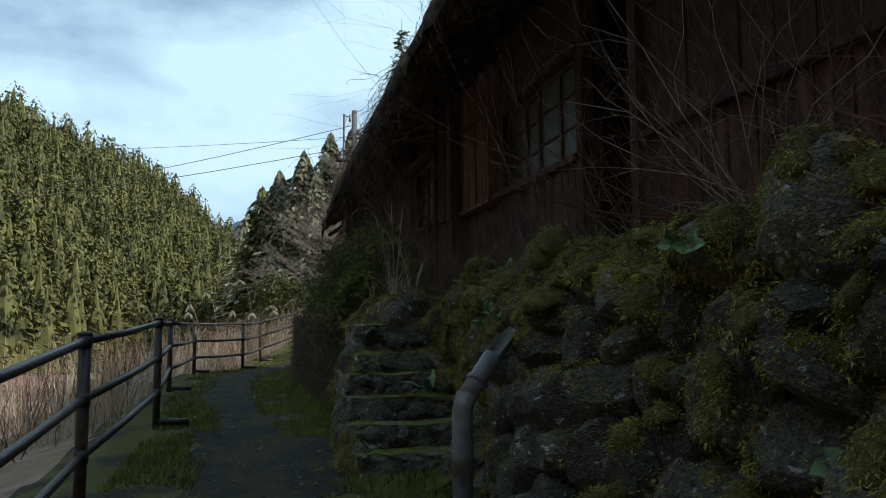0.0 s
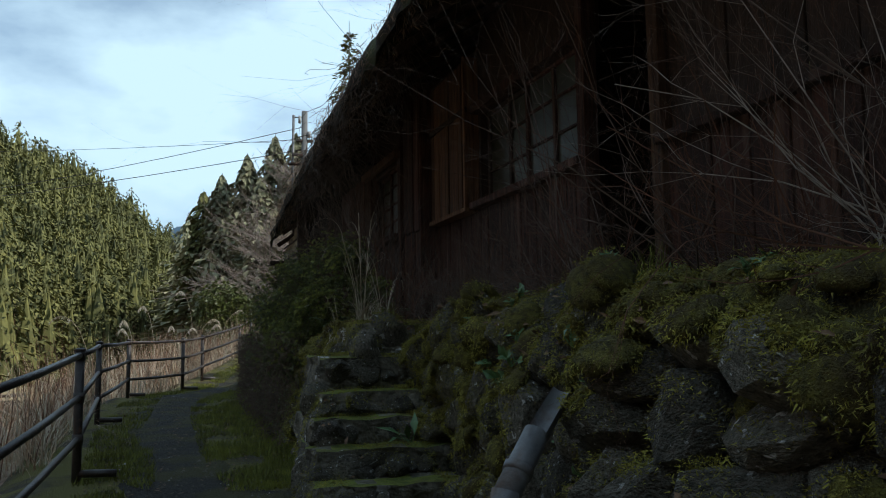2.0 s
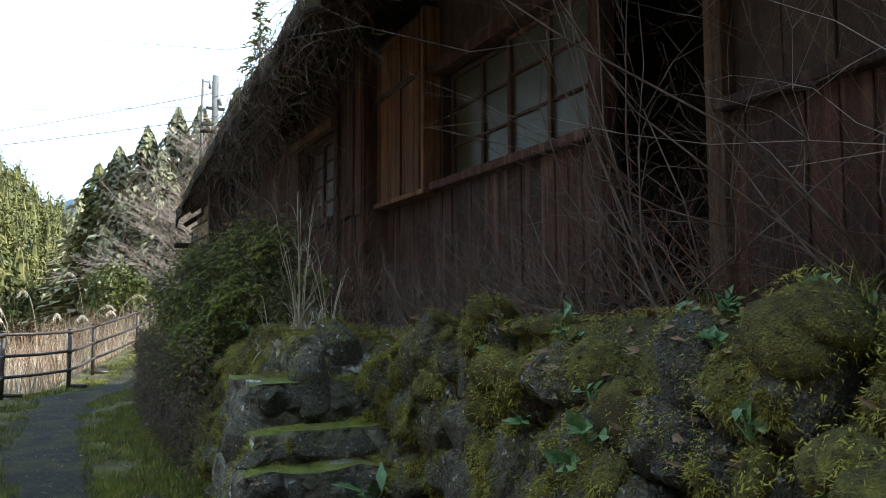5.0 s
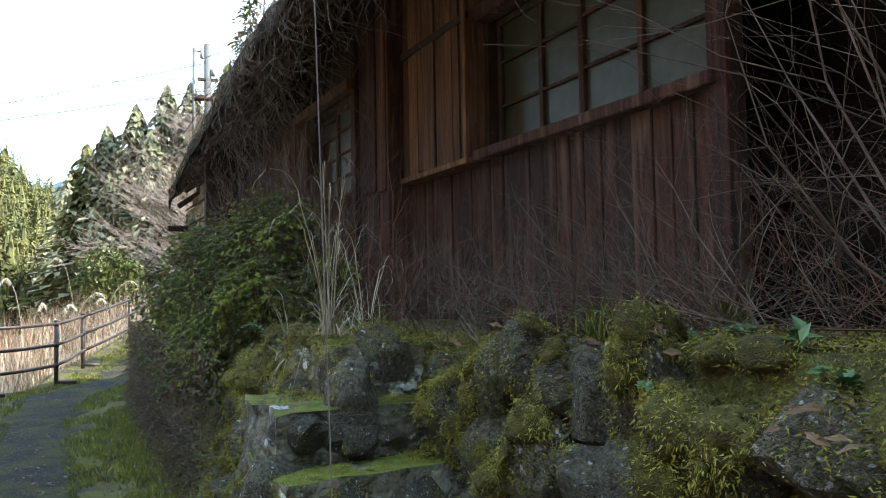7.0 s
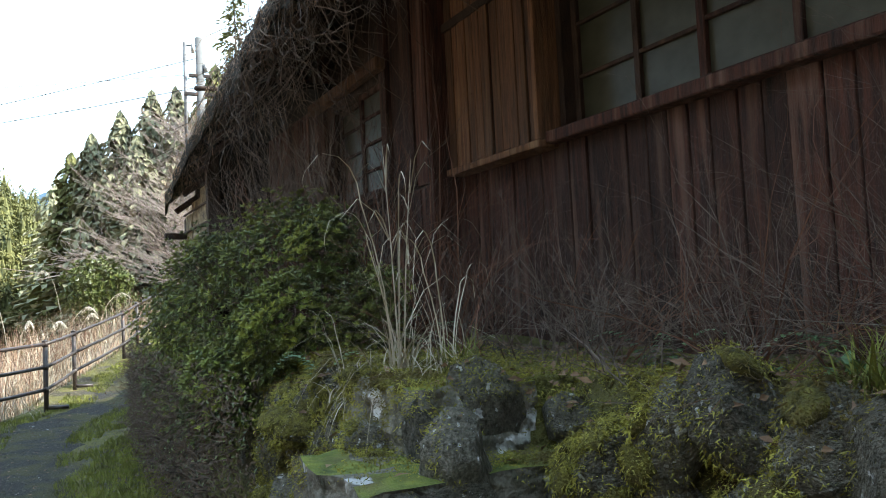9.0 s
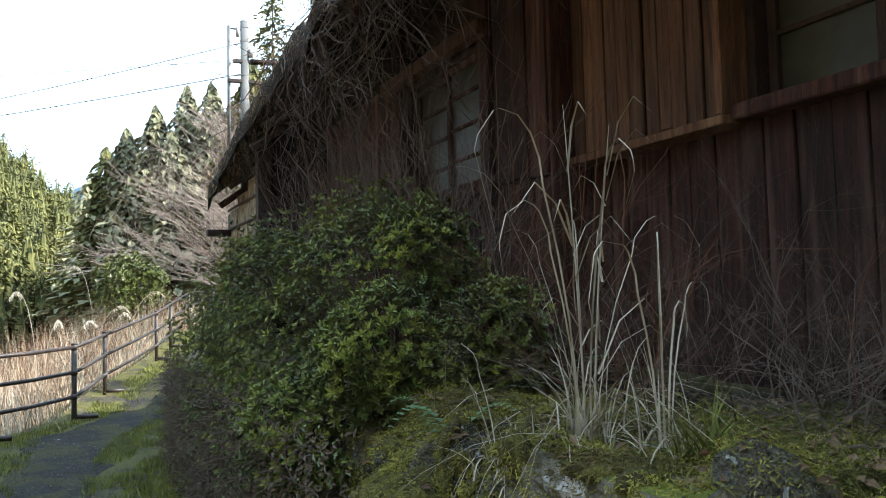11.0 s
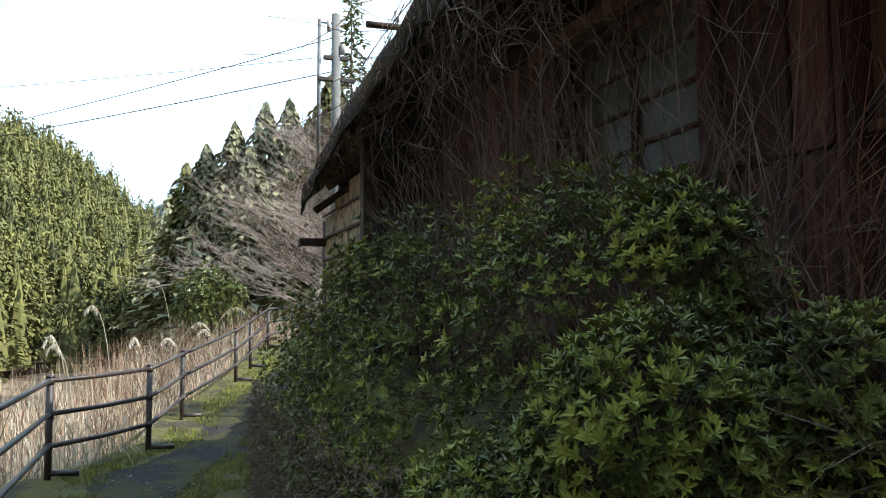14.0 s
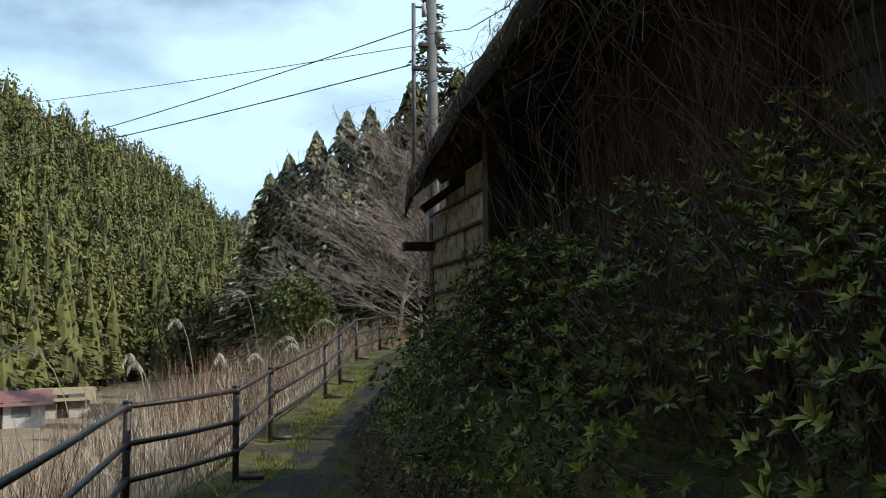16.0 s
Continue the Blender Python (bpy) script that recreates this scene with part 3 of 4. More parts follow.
# ---- stone stair let into the wall ----
stair = tagged(empty("stone_stairs", 1.1, 5.0, 0.1), "rough stone steps with moss, climbing beside the wall", "stairs")
SO = Vector((1.1, 5.0, 0.1))
STEPS = [(4.92, 0.2, 0.66), (5.25, 0.37, 0.68), (5.58, 0.55, 0.72), (5.88, 0.72, 0.78), (6.14, 0.88, 0.86), (6.4, 1.13, 0.9), (6.66, 1.38, 1.22)]
for k, (sy, sz, sx) in enumerate(STEPS):
    bm = bmesh.new()
    bmesh.ops.create_cube(bm, size=1)
    bmesh.ops.subdivide_edges(bm, edges=bm.edges[:], cuts=7, use_grid_fill=True)
    for v in bm.verts:
        c = v.co
        p = Vector((sx + (c.x + 0.5) * (1.72 - sx), sy + (c.y + 0.5) * 0.75, sz - (0.5 - c.z) * (0.3 if k < 5 else 0.42)))
        p += Vector((noise.noise(p * 4 + Vector((k, 0, 0))), noise.noise(p * 4 + Vector((0, k, 9))), noise.noise(p * 5 + Vector((5, 0, k))) * 0.4)) * 0.055 + Vector((1, 1, 0.4)) * 0.05 * abs(noise.noise(p * 9))
        v.co = p - SO
    me = bpy.data.meshes.new("step")
    bm.to_mesh(me)
    bm.free()
    me.materials.append(ROCK)
    me.materials.append(MOSS)
    for p in me.polygons:
        c = p.center
        p.material_index = 1 if p.normal.z > 0.6 and noise.noise(c * 5) > -0.25 else 0
    o = new("step", me)
    o.parent = stair
    base = len(stone_verts)
    stone_verts.extend(v.co + SO for v in me.vertices)
    stone_tris.extend(tuple(base + i for i in p.vertices) for p in me.polygons)
for k in range(60):
    sy, sz, sx = STEPS[rng.randint(1, 6)]
    w = rng.uniform(0.07, 0.13)
    m = Matrix.LocRotScale((rng.uniform(sx + 0.05, 1.5), sy + 0.05, sz - rng.uniform(0.08, 0.16)), Euler((rng.uniform(-0.4, 0.4), rng.uniform(-0.3, 0.3), rng.uniform(0, 6.3))), (w * 1.5, w * 0.9, w * 0.85))
    o = add_stone(stair, m, rng.choice(STONES))
    o.matrix_basis = Matrix.Translation(-SO) @ m
for k in range(26):
    i = rng.randint(0, 6)
    sy, sz, sx = STEPS[i]
    sz2 = rng.uniform(curve(PATH_Z, sy), sz - 0.08)
    w = rng.uniform(0.1, 0.2)
    m = Matrix.LocRotScale((sx + 0.06, sy + rng.uniform(0.05, 0.6), sz2), Euler((rng.uniform(-0.3, 0.3), rng.uniform(-0.3, 0.3), rng.uniform(0, 6.3))), (w * 0.8, w, w * 1.1))
    o = add_stone(stair, m, rng.choice(STONES))
    o.matrix_basis = Matrix.Translation(-SO) @ m
UPRIGHT = [rock_data(40 + k, 16, 3) for k in range(5)]
for i in range(26):
    y = 6.5 + 0.075 * i + rng.uniform(-0.05, 0.05)
    z = rng.uniform(0.35, 1.24)
    m = Matrix.LocRotScale((1.2 - 0.02 * (y - 6.5) + 0.1 * z + rng.uniform(-0.05, 0.04), y, z), Euler((rng.uniform(-0.25, 0.25), rng.uniform(-0.2, 0.2), rng.uniform(0, 6.3))),
                           (rng.uniform(0.1, 0.17), rng.uniform(0.1, 0.17), rng.uniform(0.14, 0.26)))
    add_stone(wall, m, UPRIGHT[i % 5])

base = len(stone_verts)
stone_verts.extend(Vector(v.co) for v in ground.data.vertices)
stone_tris.extend(tuple(base + i for i in p.vertices) for p in ground.data.polygons)
surf = BVHTree.FromPolygons(stone_verts, stone_tris)


def on_face(y, z):
    """Where a level ray towards the wall meets it."""
    p, n, _, _ = surf.ray_cast(Vector((0.3, y, z)), Vector((1, 0, 0)), 4)
    return (p, n if n.x < 0 else -n) if p else (None, None)


def on_top(x, y):
    p, n, _, _ = surf.ray_cast(Vector((x, y, 6)), Vector((0, 0, -1)), 20)
    return (p, n if n.z > 0 else -n) if p else (None, None)


# ---- moss: cushions and tips on the stones ----
V, F, MI = [], [], []


def moss_tuft(p, n, count, length, spread=0.022):
    """Fine pointed tips standing out of a patch of moss."""
    for k in range(count):
        d = (n * rng.uniform(0.3, 1) + Vector((rng.uniform(-1, 1), rng.uniform(-1, 1), rng.uniform(-0.9, 0.5))) * 0.8).normalized()
        s = d.cross(Vector((rng.uniform(-1, 1), rng.uniform(-1, 1), rng.uniform(-1, 1)))).normalized() * length * 0.13
        q = p + Vector((rng.uniform(-1, 1), rng.uniform(-1, 1), rng.uniform(-1, 1))) * spread
        b = len(V)
        L = length * rng.uniform(0.5, 1.2)
        V.extend([q - s, q + s, q + d * L + Vector((0, 0, -0.2 * L))])
        F.append((b, b + 1, b + 2))


def moss_mask(p):
    return noise.noise(Vector((p.x * 0.4, p.y * 1.1, p.z * 0.55)) * 1.7 + Vector((3, 1, 0))) + 0.28 * noise.noise(p * 5.5)


for k in range(26000):
    y = rng.uniform(-1.2, 8.9)
    p, n = on_face(y, rng.uniform(curve(PATH_Z, y), curve(TERRACE_Z, y) + 0.05))
    if p is None or p.x > 2.3:
        continue
    high = (p.z - curve(PATH_Z, y)) / 1.3
    if moss_mask(p) + 0.45 * max(0, high - 0.55) + 0.35 * n.z > (0.08 if y < 3.0 else -0.05):
        moss_tuft(p, n, 8, rng.uniform(0.01, 0.022))
for k in range(22000):
    y = rng.uniform(1.5, 9)
    x = curve(WALL_X, y) + rng.random() ** 1.6 * 1.1
    p, n = on_top(x, y)
    if p and moss_mask(p) > -0.5:
        moss_tuft(p, n, 7, rng.uniform(0.01, 0.021), 0.03)
ball = bmesh.new()
bmesh.ops.create_icosphere(ball, subdivisions=2, radius=1)
ball_v = [v.co.copy() for v in ball.verts]
ball_f = [tuple(v.index for v in f.verts) for f in ball.faces]
ball.free()
made = 0
while made < 1800:
    y = rng.uniform(-1.2, 8.6) if made < 1500 else rng.uniform(1.6, 5.2)
    if rng.random() < 0.55:
        p, n = on_top(curve(WALL_X, y) + 0.05 + rng.random() ** 1.5 * 0.7, y)
    else:
        p, n = on_face(y, rng.uniform(curve(PATH_Z, y), curve(TERRACE_Z, y)))
    made += 1
    if p is None or p.x > 2.3 or moss_mask(p) < (0.12 if n.z < 0.5 else -0.15):
        continue
    size = rng.uniform(0.025, 0.085) * (1 if made < 1500 else 1.5)
    a = n.orthogonal().normalized()
    c = n.cross(a)
    base = len(V)
    off = Vector((rng.uniform(0, 50), 0, 0))
    skin = []
    for q in ball_v:
        k = 1 + 0.35 * noise.noise(q * 1.6 + off) + 0.16 * noise.noise(q * 5 + off)
        skin.append(p + (a * q.x * size + c * q.y * size * 0.85 + n * q.z * size * 0.42) * k - n * size * 0.08)
    V.extend(skin)
    F.extend(tuple(base + i for i in f) for f in ball_f)
    MI.append((len(F) - len(ball_f), len(F)))
    for q, w in zip(ball_v, skin):
        if q.z > -0.3:
            moss_tuft(w, ((w - p).normalized() + Vector((-0.3, 0, -0.2))).normalized(), 9, rng.uniform(0.011, 0.023), size * 0.25)
for k in range(4500):
    sy, sz, sx = STEPS[rng.randint(0, 6)]
    p, n = on_top(sx + rng.random() * 0.95, sy + rng.uniform(-0.1, 0.4))
    if p and moss_mask(p * 1.7) > -0.1:
        moss_tuft(p, n, 7, rng.uniform(0.01, 0.022), 0.03)
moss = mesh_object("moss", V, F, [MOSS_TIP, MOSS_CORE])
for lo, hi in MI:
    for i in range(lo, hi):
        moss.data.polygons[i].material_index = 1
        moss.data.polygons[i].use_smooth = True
tagged(moss, "yellow-green moss cushions growing over stones and earth", "moss", kind="stuff")

# ---- path side grass, litter, small plants ----
V, F = [], []
for k in range(80000):
    y = rng.uniform(0.5, 26) if rng.random() < 0.8 else rng.uniform(2, 9)
    wx, fx = curve(WALL_X, y), curve(FENCE_X, y)
    x = wx - rng.random() ** 1.5 * 0.85 if rng.random() < 0.72 else fx + rng.random() * 0.6
    if noise.noise((x * 2, y * 1.2, 4)) < -0.15:
        continue
    z = land(x, y)
    h = rng.uniform(0.02, 0.07)
    a = rng.uniform(0, 6.28)
    w = 0.006
    b = len(V)
    V.extend([(x - w * math.cos(a), y - w * math.sin(a), z), (x + w * math.cos(a), y + w * math.sin(a), z), (x + rng.uniform(-0.03, 0.03), y + rng.uniform(-0.03, 0.03), z + h)])
    F.append((b, b + 1, b + 2))
tagged(mesh_object("short_grass", V, F, GRASS), "short green grass and moss along the path edges", "grass", kind="stuff")

V, F = [], []
for k in range(4200):
    y = rng.uniform(1.5, 16)
    x = rng.uniform(curve(FENCE_X, y) + 0.1, curve(WALL_X, y) - 0.1)
    c = Vector((x, y, land(x, y) + 0.014))
    r = rng.uniform(0.005, 0.015) * (1.6 if rng.random() < 0.06 else 1)
    b = len(V)
    V += [c + Vector((rng.uniform(0.6, 1.2) * r * i, rng.uniform(0.6, 1.2) * r * j, rng.uniform(0.5, 1) * r * h)) for i, j, h in ((1, 0, 0), (0, 1, 0), (-1, 0, 0), (0, -1, 0), (0.1, 0.1, 1))]
    F += [(b, b + 1, b + 4), (b + 1, b + 2, b + 4), (b + 2, b + 3, b + 4), (b + 3, b, b + 4)]
tagged(mesh_object("gravel", V, F, ROCK), "loose grit and small stones on the worn path", "gravel", kind="stuff")

V, F = [], []
for k in range(5200):
    if rng.random() < 0.8:
        y = rng.uniform(0, 9)
        p, n = on_top(curve(WALL_X, y) + 0.15 + rng.random() * 1.3, y)
    else:
        y = rng.uniform(1, 20)
        p, n = on_top(rng.uniform(curve(FENCE_X, y), curve(WALL_X, y)), y)
    if p:
        leaf(V, F, p + n * 0.012, Vector((rng.uniform(-1, 1), rng.uniform(-1, 1), rng.uniform(-0.1, 0.3))), rng.uniform(0.03, 0.07), rng.uniform(0.015, 0.03), n)
tagged(mesh_object("leaf_litter", V, F, LITTER), "brown dead leaves scattered over the bank", "leaf litter", kind="stuff")


def leafy_plant(x, y, count, length, width, mat, label, name="broadleaf_plant", z=None):
    p, n = on_top(x, y)
    if z is not None:
        p, n = on_face(y, z)
    V, F = [], []
    axis = (n + Vector((-0.4, -0.3, 0.5))).normalized()
    for k in range(count):
        q = Vector((rng.uniform(-1, 1), rng.uniform(-1, 1), rng.uniform(-0.2, 0.6))) * length * 0.5
        d = Vector((rng.uniform(-1, 0.5), rng.uniform(-1, 0.6), rng.uniform(-0.1, 0.9)))
        leaf(V, F, q, d, length * rng.uniform(0.7, 1.2), width * rng.uniform(0.8, 1.2), axis)
        tube(V, F, [(0, 0, -0.03), q], 0.003, 3)
    o = mesh_object(name, V, F, mat)
    o.location = p + n * 0.03
    return tagged(o, label, "plant")


leafy_plant(1.42, 5.75, 7, 0.17, 0.05, LEAF_BROAD, "pale green strap-leaved plant between stone steps")
for i in range(34):
    y = rng.uniform(2.2, 6.2)
    leafy_plant(curve(WALL_X, y) + rng.uniform(0.15, 0.7), y, rng.randint(5, 9), rng.uniform(0.035, 0.06), rng.uniform(0.022, 0.035), LEAF_BROAD,
                "small green broad-leaved plant on the mossy bank")
for i in range(10):
    y = rng.uniform(0.8, 4.0)
    leafy_plant(0, y, 8, 0.06, 0.045, LEAF_BROAD, "dark ivy leaves on the stone wall", "ivy", z=rng.uniform(0.7, 1.35))


def grass_tuft(name, x, y, count, h, lean, width, mat, label, z=None, droop=0.4):
    p, n = on_top(x, y)
    V, F = [], []
    for k in range(count):
        a, r = rng.uniform(0, 6.28), rng.random() * 0.09
        blade(V, F, (r * math.cos(a), r * math.sin(a), -0.02), h * rng.uniform(0.5, 1.1), lean * rng.uniform(0.2, 1.2), width, droop, 6)
    o = mesh_object(name, V, F, mat)
    o.location = p
    return tagged(o, label, "grass")


for x, y in ((1.75, 6.4), (1.8, 5.3), (2.2, 4.2), (1.7, 3.2), (1.55, 6.9), (2.3, 5.2)):
    grass_tuft("grass_tuft", x, y, 80, 0.24, 0.18, 0.006, GRASS, "fresh green grass tuft on the mossy bank")


def pampas(x, y, stalks, blades, height, curls, label):
    """A dry clump: many pale arching blades, some curled over, and stalks that end in a spray of narrow leaves."""
    p, n = on_top(x, y)
    V, F = [], []
    for k in range(blades):
        a, r = rng.uniform(0, 6.28), rng.random() * 0.12
        blade(V, F, (r * math.cos(a), r * math.sin(a), -0.02), height * rng.uniform(0.15, 0.55), height * rng.uniform(0.1, 0.7), rng.uniform(0.003, 0.007), rng.uniform(0.3, 1.2), 6)
    for k in range(curls):
        a = rng.uniform(0, 6.28)
        d = Vector((math.cos(a), math.sin(a), 0))
        rise, R = height * rng.uniform(0.4, 0.75), rng.uniform(0.07, 0.2)
        pts = [d * 0.04 + Vector((0, 0, rise * i / 4)) + d * rise * 0.25 * (i / 4) ** 2 for i in range(5)]
        for i in range(1, 10):
            t = i / 9 * rng.uniform(3.2, 4.6)
            pts.append(pts[4] + d * R * (1 - math.cos(t)) + Vector((0, 0, R * math.sin(t))))
        ribbon(V, F, pts, rng.uniform(0.004, 0.007), Vector((-d.y, d.x, 0.1)))
    for k in range(stalks):
        a = rng.uniform(0, 6.28)
        d = Vector((math.cos(a), math.sin(a), 0)) * rng.uniform(0.02, 0.14) * (k > 0) + Vector((-0.02, 0.03, 0))
        h = height * (1 if k == 0 else rng.uniform(0.7, 0.95))
        pts = [d * (i / 6) ** 1.5 * h + Vector((0.02 * k, -0.015 * k, h * i / 6)) for i in range(7)]
        tube(V, F, pts, [0.0042, 0.0038, 0.0034, 0.003, 0.0025, 0.002, 0.001], 5)
        for i in range(11):
            t = rng.uniform(0.15, 1.0)
            q = pts[0].lerp(pts[6], t)
            b = rng.uniform(0, 6.28)
            o = Vector((math.cos(b), math.sin(b), 0))
            L = rng.uniform(0.14, 0.42) * (1.2 - 0.4 * t)
            up = 0.5 if t < 0.75 else 0.95
            ribbon(V, F, [q, q + o * L * 0.25 + Vector((0, 0, L * up * 0.7)), q + o * L * 0.55 + Vector((0, 0, L * up)), q + o * L * 0.9 + Vector((0, 0, L * (up - 0.3)))], rng.uniform(0.004, 0.008), Vector((-o.y, o.x, 0)))
    o = mesh_object("pampas_grass", V, F, STRAW)
    o.location = p
    return tagged(o, label, "grass")


pampas(1.44, 7.27, 2, 75, 1.0, 8, "tall dry pale pampas grass clump with curled blades")
pampas(1.3, 7.5, 0, 45, 0.45, 5, "low dry straw grass clump on the mossy wall top")
pampas(1.6, 7.12, 0, 25, 0.8, 6, "dry pale pampas grass with arching blades on the bank")


def fern(x, y, z=None):
    p, n = on_top(x, y)
    V, F = [], []
    for k in range(5):
        a = rng.uniform(2.0, 5.5)
        d = Vector((math.cos(a), math.sin(a), 0))
        for i in range(14):
            t = i / 13
            q = d * 0.3 * t + Vector((0, 0, 0.16 * math.sin(t * 2.4)))
            for sgn in (-1, 1):
                s = Vector((-d.y, d.x, 0)) * sgn
                leaf(V, F, q, s + d * 0.4, 0.075 * (1.05 - t), 0.02)
    o = mesh_object("fern", V, F, LEAF_BROAD)
    o.location = p
    tagged(o, "green fern growing on the mossy bank", "fern")


for x, y in ((1.3, 7.85), (2.05, 8.3), (2.3, 6.6), (2.2, 5.6)):
    fern(x, y)

# ---- cut pipe standing against the wall ----
V, F = [], []
tube(V, F, [(0.81, 2.75, -0.15), (0.81, 2.75, 0.72), (0.835, 2.765, 0.79)], 0.047, 14)
tube(V, F, [(0.82, 2.757, 0.76), (0.99, 2.85, 0.955)], 0.045, 14)
tube(V, F, [(0.885, 2.79, 0.835), (0.9, 2.8, 0.855)], 0.052, 14)
a, b = Vector((0.98, 2.845, 0.945)), Vector((1.13, 2.93, 1.11))
d = (b - a).normalized()
s = d.cross(Vector((0, 0, 1))).normalized()
u = s.cross(d)
base = len(V)
for q, cut in ((a, 1.0), (b, 0.72)):
    for r in (0.046, 0.042):
        for k in range(11):
            t = math.pi * (0.5 + cut * (k / 10 - 0.5) * 1.1) + math.pi
            V.append(q + (s * math.cos(t) + u * math.sin(t)) * r)
for k in range(10):
    F.append((base + k, base + k + 1, base + 22 + k + 1, base + 22 + k))
    F.append((base + 11 + k, base + 33 + k, base + 33 + k + 1, base + 11 + k + 1))
    F.append((base + 22 + k, base + 22 + k + 1, base + 33 + k + 1, base + 33 + k))
tagged(mesh_object("drain_pipe", V, F, GALV, True), "bent grey drain pipe, cut open, leaning on the stone wall", "pipe")

# ---- evergreen bush hanging over the bank ----
BLOBS = [(1.66, 9.35, 1.75, 0.6), (1.58, 10.3, 1.65, 0.72), (1.6, 11.6, 1.55, 0.72), (1.65, 12.8, 1.5, 0.65), (1.9, 10.0, 2.05, 0.5), (1.2, 9.1, 1.15, 0.36),
         (1.3, 10.1, 1.0, 0.45), (1.32, 11.3, 0.95, 0.45), (1.8, 13.7, 1.5, 0.5), (1.35, 12.4, 0.95, 0.4), (1.4, 8.75, 1.55, 0.32), (1.62, 11.9, 2.0, 0.4), (1.75, 9.0, 2.0, 0.3), (1.85, 8.5, 1.6, 0.26)]
VL, FL, VT, FT, VD, FD, VY, FY = [], [], [], [], [], [], [], []
count = 0
while count < 14000:
    bx, by, bz, br = rng.choice(BLOBS)
    d = Vector((rng.gauss(0, 1), rng.gauss(0, 1), rng.gauss(0, 1))).normalized()
    if d.x > 0.6:
        continue
    c = Vector((bx, by, bz))
    q = c + d * br
    inner = any((q - Vector((ox, oy, oz))).length < orr * 0.9 for ox, oy, oz, orr in BLOBS)
    if inner:
        continue
    q = c + d * br * (rng.uniform(0.6, 1.12) + 0.22 * noise.noise(q * 3.0))
    count += 1
    if q.z < 1.0 and rng.random() < 0.86:
        continue
    axis = (d + Vector((-0.2, -0.1, 0.9))).normalized()
    young = (q - c).length > br * 0.93 and noise.noise(q * 2.5) > -0.1
    rosette(*((VY, FY) if young else (VL, FL)), q, axis, rng.randint(6, 9), rng.uniform(0.03, 0.047), 0.013)
    if count % 12 == 0:
        tube(VT, FT, [q, q - axis * 0.1 - d * 0.03, q - axis * 0.16 - d * 0.12], [0.0018, 0.0024, 0.003], 3)
for k in range(520):
    y = rng.uniform(8.3, 14.2)
    z = rng.uniform(0.25, 1.3)
    p = Vector((curve(WALL_X, y) - 0.02 - rng.random() * 0.12, y, z))
    twig(VT, FT, p, (-0.5, rng.uniform(-0.6, 0.6), rng.uniform(-0.8, 0.8)), rng.uniform(0.1, 0.22), 0.004, 1, 0.6, 3)
for k in range(9500):
    y = rng.uniform(8.2, 14.6)
    z = rng.uniform(0.2, 1.35)
    p = Vector((curve(WALL_X, y) + 0.06 - rng.random() * 0.2, y, z))
    small_leaf(*((VD, FD) if rng.random() < 0.85 else (VL, FL)), p, Vector((rng.uniform(-1, 0.2), rng.uniform(-1, 1), rng.uniform(-1, 0.6))), rng.uniform(0.025, 0.05), 0.016, Vector((-0.8, -0.3, 0.5)))
bush = tagged(empty("evergreen_bush", 1.4, 10.5, 1.4), "dense evergreen bush with glossy narrow leaves spilling over the bank", "bush")
o = mesh_object("foliage", [Vector(v) - bush.location for v in VL], FL, LEAF, False, bush)
o = mesh_object("young_foliage", [Vector(v) - bush.location for v in VY], FY, LEAF_YOUNG, False, bush)
o = mesh_object("dead_leaves", [Vector(v) - bush.location for v in VD], FD, LEAF_DEAD, False, bush)
o = mesh_object("twigs", [Vector(v) - bush.location for v in VT], FT, TWIG, False, bush)


# ---- bare shrubs, brambles and vines ----
def bare_shrub(x, y, stems, height, way, mat, label, depth=3, r=0.007, spread=0.5, kids=3):
    p, n = on_top(x, y)
    V, F = [], []
    for k in range(stems):
        d = Vector(way) + Vector((rng.uniform(-1, 1), rng.uniform(-1, 1), rng.uniform(-0.3, 0.5))) * spread
        twig(V, F, Vector((rng.uniform(-0.12, 0.12), rng.uniform(-0.12, 0.12), -0.03)), d, height * rng.uniform(0.6, 1.1), r * rng.uniform(0.6, 1.2), depth, 0.85, kids, 4 if depth > 2 else 3, 0.02)
    o = mesh_object("bare_shrub", V, F, mat)
    o.location = p
    return tagged(o, label, "shrub")


for x, y, way, mat, h in ((2.1, 3.2, (-0.3, 0.2, 1), TWIG, 1.9), (2.1, 2.3, (-0.2, 0.25, 1), TWIG_PALE, 1.5), (1.9, 4.0, (-0.2, 0.1, 1), TWIG, 1.7),
                          (2.2, 1.4, (-0.45, 0.6, 0.9), TWIG, 2.0), (1.8, 0.6, (-0.3, 0.8, 0.8), TWIG_RED, 1.6),
                          (1.7, 1.7, (-0.2, 0.3, 0.7), TWIG_RED, 1.1)):
    bare_shrub(x, y, 9, h, way, mat, "leafless bramble shrub with long arching dead branches", 3, 0.0048, 0.7)
for k in range(21):
    bare_shrub(rng.uniform(1.6, 2.6), -0.6 + 0.2 * k, 8, rng.uniform(0.6, 1.15), (-0.25, rng.uniform(-0.2, 0.5), 0.8), TWIG_RED if k % 3 else TWIG,
               "dense thicket of dry reddish brambles on the wall top", 2, 0.0042, 0.9, 4)
for k in range(38):
    y = 3.9 + k * 0.13
    bare_shrub(rng.uniform(1.95, 2.65), y, 9, rng.uniform(0.5, 0.95), (-0.2, rng.uniform(-0.4, 0.4), 0.7), rng.choice((TWIG, VINE, TWIG_RED)),
               "tangled dead undergrowth against the plank wall", 2, 0.0036, 1.0, 4)
